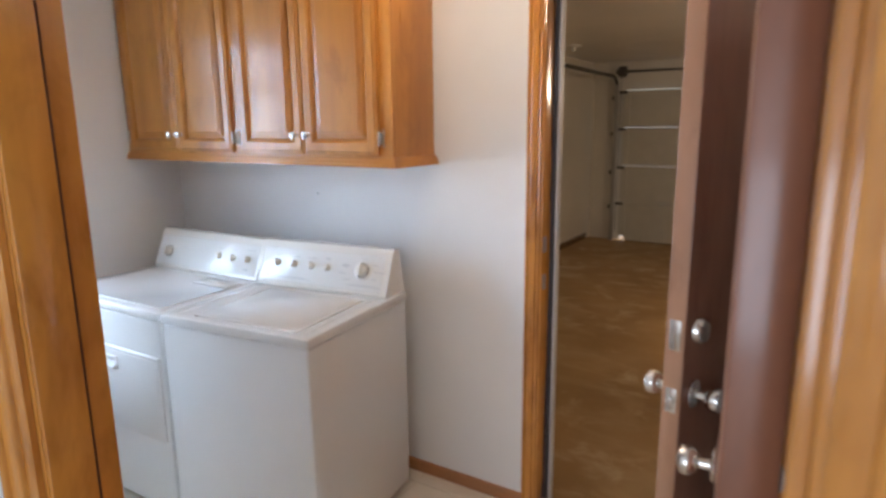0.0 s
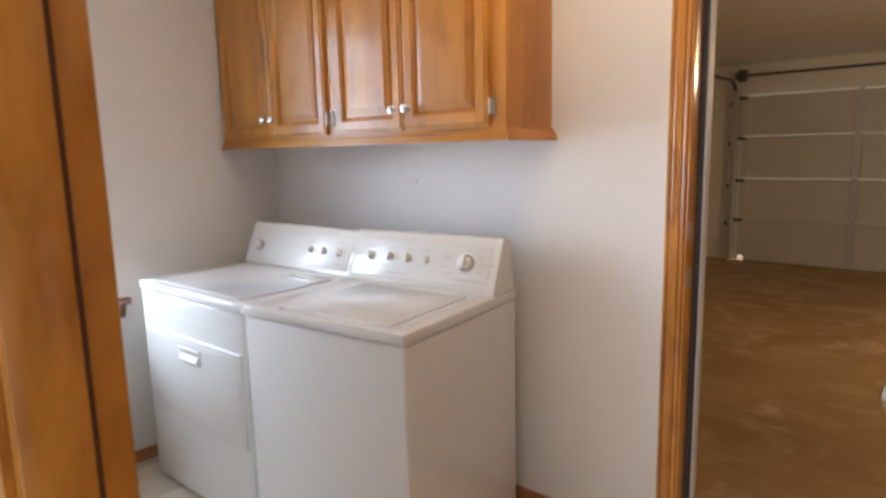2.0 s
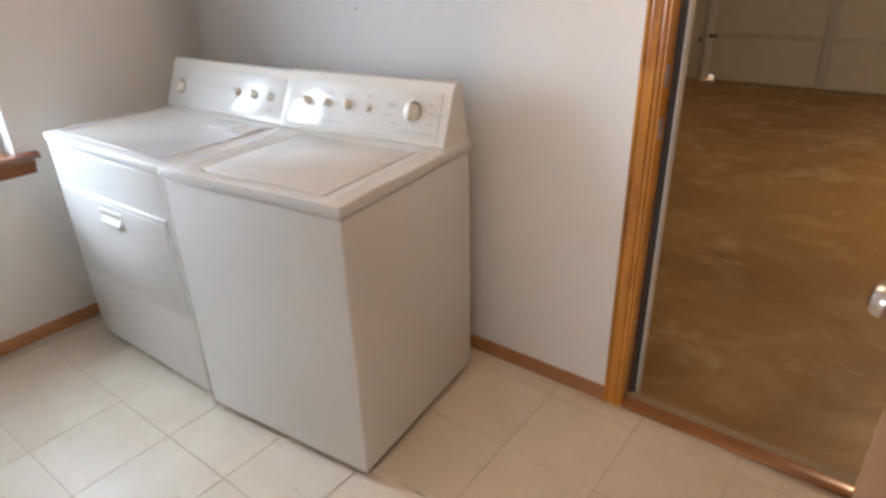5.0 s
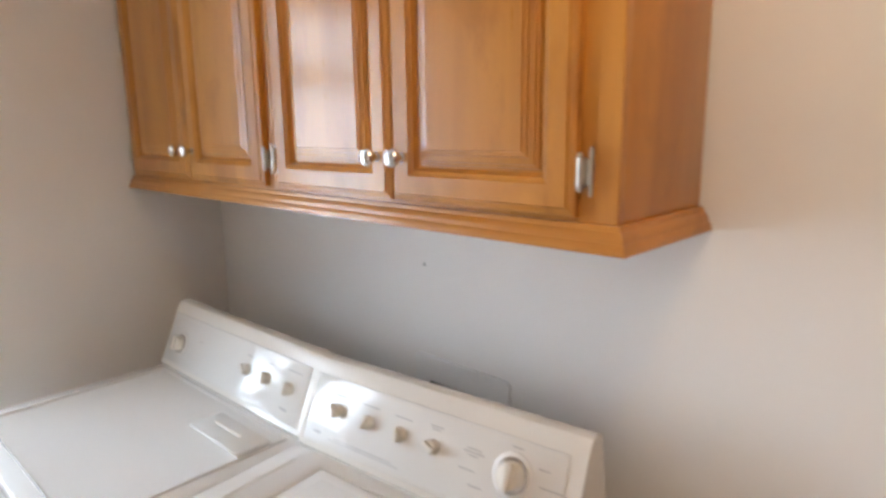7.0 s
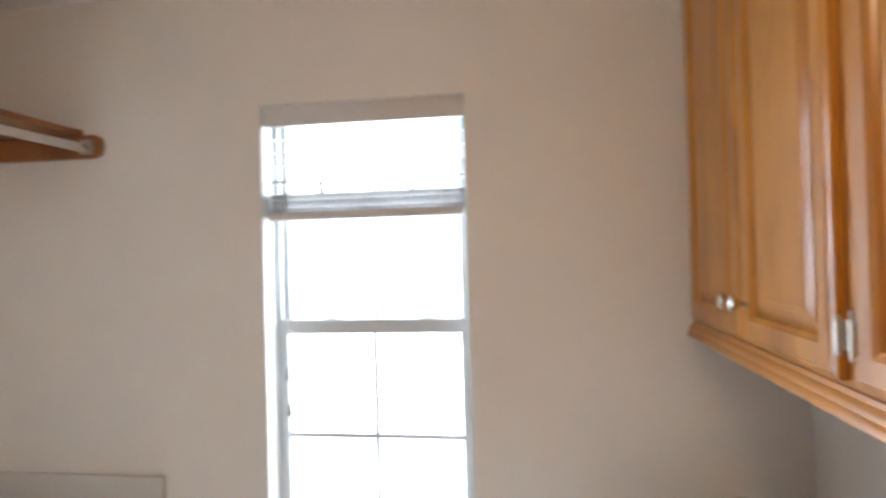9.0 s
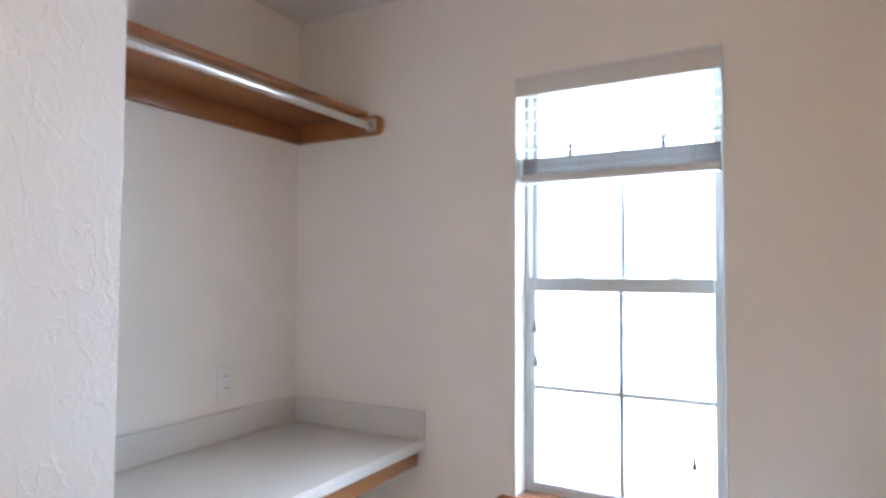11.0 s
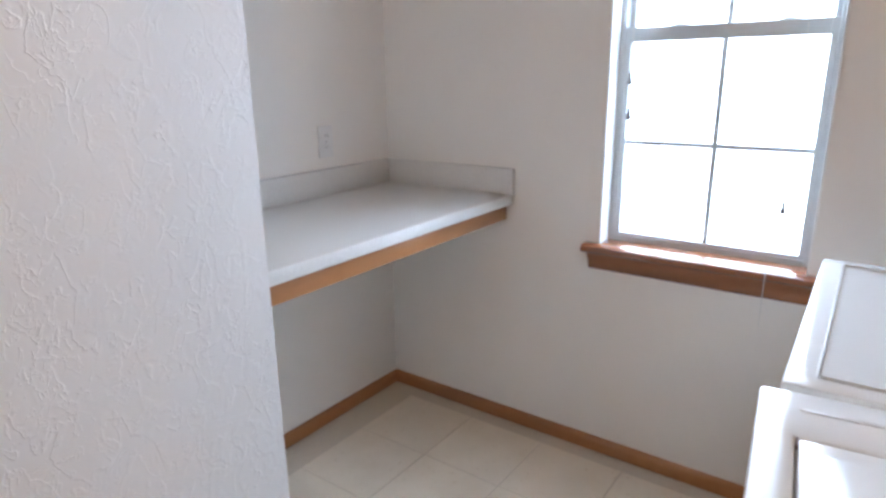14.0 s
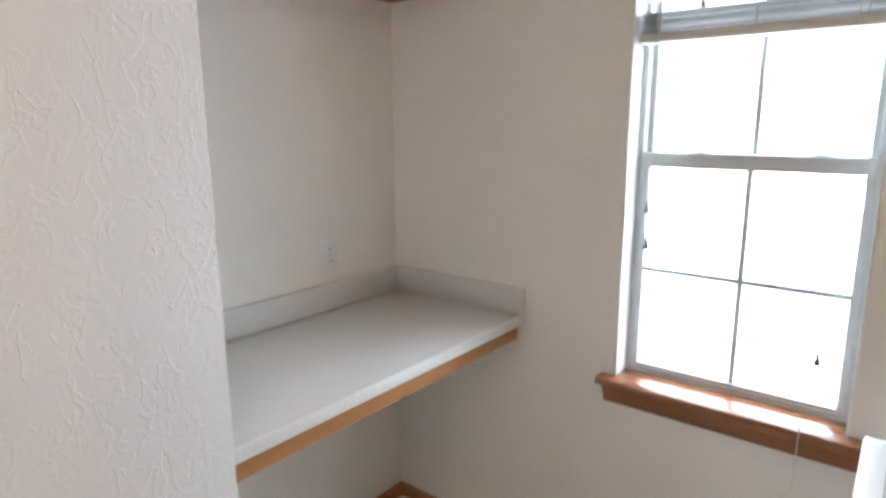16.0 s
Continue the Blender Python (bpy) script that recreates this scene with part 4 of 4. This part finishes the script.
# ceiling lamps
def dome_lamp(name, x, y, z, label):
    o = thing(name, (x, y, z - 0.06), label, "ceiling lamp")
    part("canopy", lathe((x, y, z), (0, 0, -1), [(0, 0.085), (0.012, 0.085), (0.020, 0.06), (0.024, 0.03)], 28), M_PLASTIC, o)
    part("socket", rod((x, y, z - 0.06), (x, y, z - 0.022), 0.022, 16), M_PLASTIC, o)
dome_lamp("ceiling_lamp", 2.06, 1.68, H, "white ceiling lamp holder")
dome_lamp("ceiling_lamp", 0.50, 7.05, GH, "small pale ceiling fitting in the garage")
# added out of view to carry the extra garage bulb
dome_lamp("ceiling_lamp", 3.6, 5.6, GH, "white lamp holder added out of view in the garage")


# ---------------------------------------------------------------- overhead garage door
gd = thing("overhead_door", (2.8, 9.2, GZ), "beige sectional overhead garage door with pale ribs, closed", "garage door")
D0, D1 = 0.465, 5.25
zs = (GZ + 0.008, 0.430, 0.950, 1.490, 2.000)
for z0, z1 in zip(zs, zs[1:]):
    if z0 < 0:      # worn lower corner lets daylight in
        bm = box((D0 + 0.085, 9.20, z0 + 0.003), (D1, 9.24, z1 - 0.003), 0.004, 1)
        box((D0, 9.20, z0 + 0.062), (D0 + 0.085, 9.24, z1 - 0.003), 0.004, 1, bm)
    else:
        bm = box((D0, 9.20, z0 + 0.003), (D1, 9.24, z1 - 0.003), 0.004, 1)
    s = part("door_section", bm, M_GDOOR, gd)
    for zz in ((z0 + 0.004, z1 - 0.026) if z1 < 1.9 else (z0 + 0.004,)):
        part("section_rib", box((D0 + (0.10 if zz < 0 else 0.01), 9.172, zz), (D1 - 0.01, 9.1995, zz + 0.022), 0.004, 1), M_GDOOR, s, "pale horizontal rib")
    for xx in (D0 + 0.05, 1.735, 2.86, 3.98, D1 - 0.05):
        part("stile", box((xx - 0.048, 9.180, z0 + (0.070 if z0 < 0 and xx < 1 else 0.028)), (xx + 0.048, 9.1995, z1 - 0.028), 0.004, 1), M_STEEL if 1 < xx < 5 else M_GDOOR, s)
    for xx in (1.735, 2.86, 3.98):
        part("hinge_plate", box((xx - 0.03, 9.164, z1 - 0.05), (xx + 0.03, 9.1715, z1 + 0.02), 0.003, 1), M_STEEL, s)
    part("roller_bracket", box((D0 - 0.05, 9.150, z1 - 0.045), (D0 + 0.06, 9.1715, z1 - 0.005), 0.004, 1), M_DARKSTEEL, s, "dark roller bracket")
part("bottom_seal", box((D0 + 0.10, 9.195, GZ), (D1, 9.245, GZ + 0.010), 0.003), M_RUBBER, gd, "dark rubber bottom seal")
tr = thing("door_track", (0.39, 9.15, GZ), "galvanised roller track beside the overhead door", "garage door track")
bm = box((0.350, 9.120, GZ), (0.356, 9.180  , 2.08), 0.001, 1)
box((0.356, 9.120, GZ), (0.392, 9.125  , 2.08), 0.001, 1, bm)
box((0.356, 9.175, GZ), (0.392, 9.180  , 2.08), 0.001, 1, bm)
part("vertical_track", bm, M_STEEL, tr)
cb = bpy.data.curves.new("horizontal_track", 'CURVE')
cb.dimensions, cb.bevel_depth, cb.bevel_resolution = '3D', 0.024, 2
sp_ = cb.splines.new('POLY')
pts = [(0.37, 9.15, 2.06)] + [(0.37, 9.15 - 0.26 * (1 - math.cos(a)), 2.06 + 0.13 * math.sin(a)) for a in (0.3, 0.6, 0.9, 1.2, 1.57)] + [(0.37, 6.3, 2.21)]
sp_.points.add(len(pts) - 1)
for p, c in zip(sp_.points, pts):
    p.co = (*c, 1)
tc = new("tmp", cb)
me = bpy.data.meshes.new_from_object(tc)
bpy.data.objects.remove(tc)
me.materials.clear()
me.materials.append(M_DARKSTEEL)
ht = new("horizontal_track", me)
ht.parent = tr
ht.matrix_parent_inverse = Matrix.Translation(-tr.location)
for zz in (0.35, 0.85, 1.4, 1.9):
    part("track_bracket", box((0.30, 9.181, zz - 0.03), (0.349, 9.279, zz + 0.03), 0.003, 1), M_DARKSTEEL, tr, "dark track bracket")
ts = thing("torsion_bar", (2.8, 9.2, 2.34), "dark torsion bar with cable drum over the overhead door", "torsion bar")
part("bar", rod((0.40, 9.17, 2.255), (5.3, 9.17, 2.255), 0.016, 14), M_DARKSTEEL, ts)
part("cable_drum", rod((0.40, 9.16, 2.255), (0.49, 9.16, 2.255), 0.074, 24), M_DARKSTEEL, ts)
part("bearing_bracket", box((0.36, 9.13, 2.215), (0.395, 9.279, 2.285), 0.004, 1), M_DARKSTEEL, ts)
part("lift_cable", rod((0.44, 9.13, 2.22), (0.43, 9.15, 0.0), 0.003, 8), M_DARKSTEEL, ts)


# ---------------------------------------------------------------- floor and its tiles
floor = solid("floor", box((-0.05, -4.1, -0.12), (4.7, YW + 0.045, FL - 0.0025)), M_GROUT, "cream glazed floor tiles with grey-beige grout", "floor", kind="structure")
T, G = 0.308, 0.0036
bm = box((-T / 2 + G / 2, -T / 2 + G / 2, -0.010), (T / 2 - G / 2, T / 2 - G / 2, 0.0), 0.0018, 1)
tile_me = finish("tile", bm, M_TILE)
CUT = YW + 0.040 - (1.988 + T) - G / 2      # last row, cut off under the threshold
bm = box((-T / 2 + G / 2, 0.0, -0.010), (T / 2 - G / 2, CUT, 0.0), 0.0018, 1)
cut_me = finish("tile", bm, M_TILE)
for i in range(-7, 6):
    for j in range(-8, 2):
        cx, cy = 1.918 + (i + 0.5) * T, 1.988 + (j + 0.5) * T
        if cx - T / 2 > 3.6 or cy - T / 2 > YW - 0.02 or cy < -0.6 or cx < -0.05:
            continue
        if cy < 0 and cx < 1.2:
            continue
        ob = new("tile", cut_me if j == 1 else tile_me)
        ob.parent = floor
        if j == 1:
            ob.location = (cx, cy - T / 2 + G / 2, FL + rng.uniform(-0.0006, 0.0))
            continue
        ob.location = (cx, cy, FL + rng.uniform(-0.0006, 0.0))
        ob.rotation_euler = (0, 0, (i * 7 + j * 3) % 4 * math.pi / 2)

# old screw hole above the washer
solid("wall_anchor", lathe((1.018, YW, 1.263), (0, -1, 0), [(0, 0.005), (0.0012, 0.004), (0.0014, 0.001)], 12), M_STEEL, "small filled screw hole in the pale wall", "wall anchor")
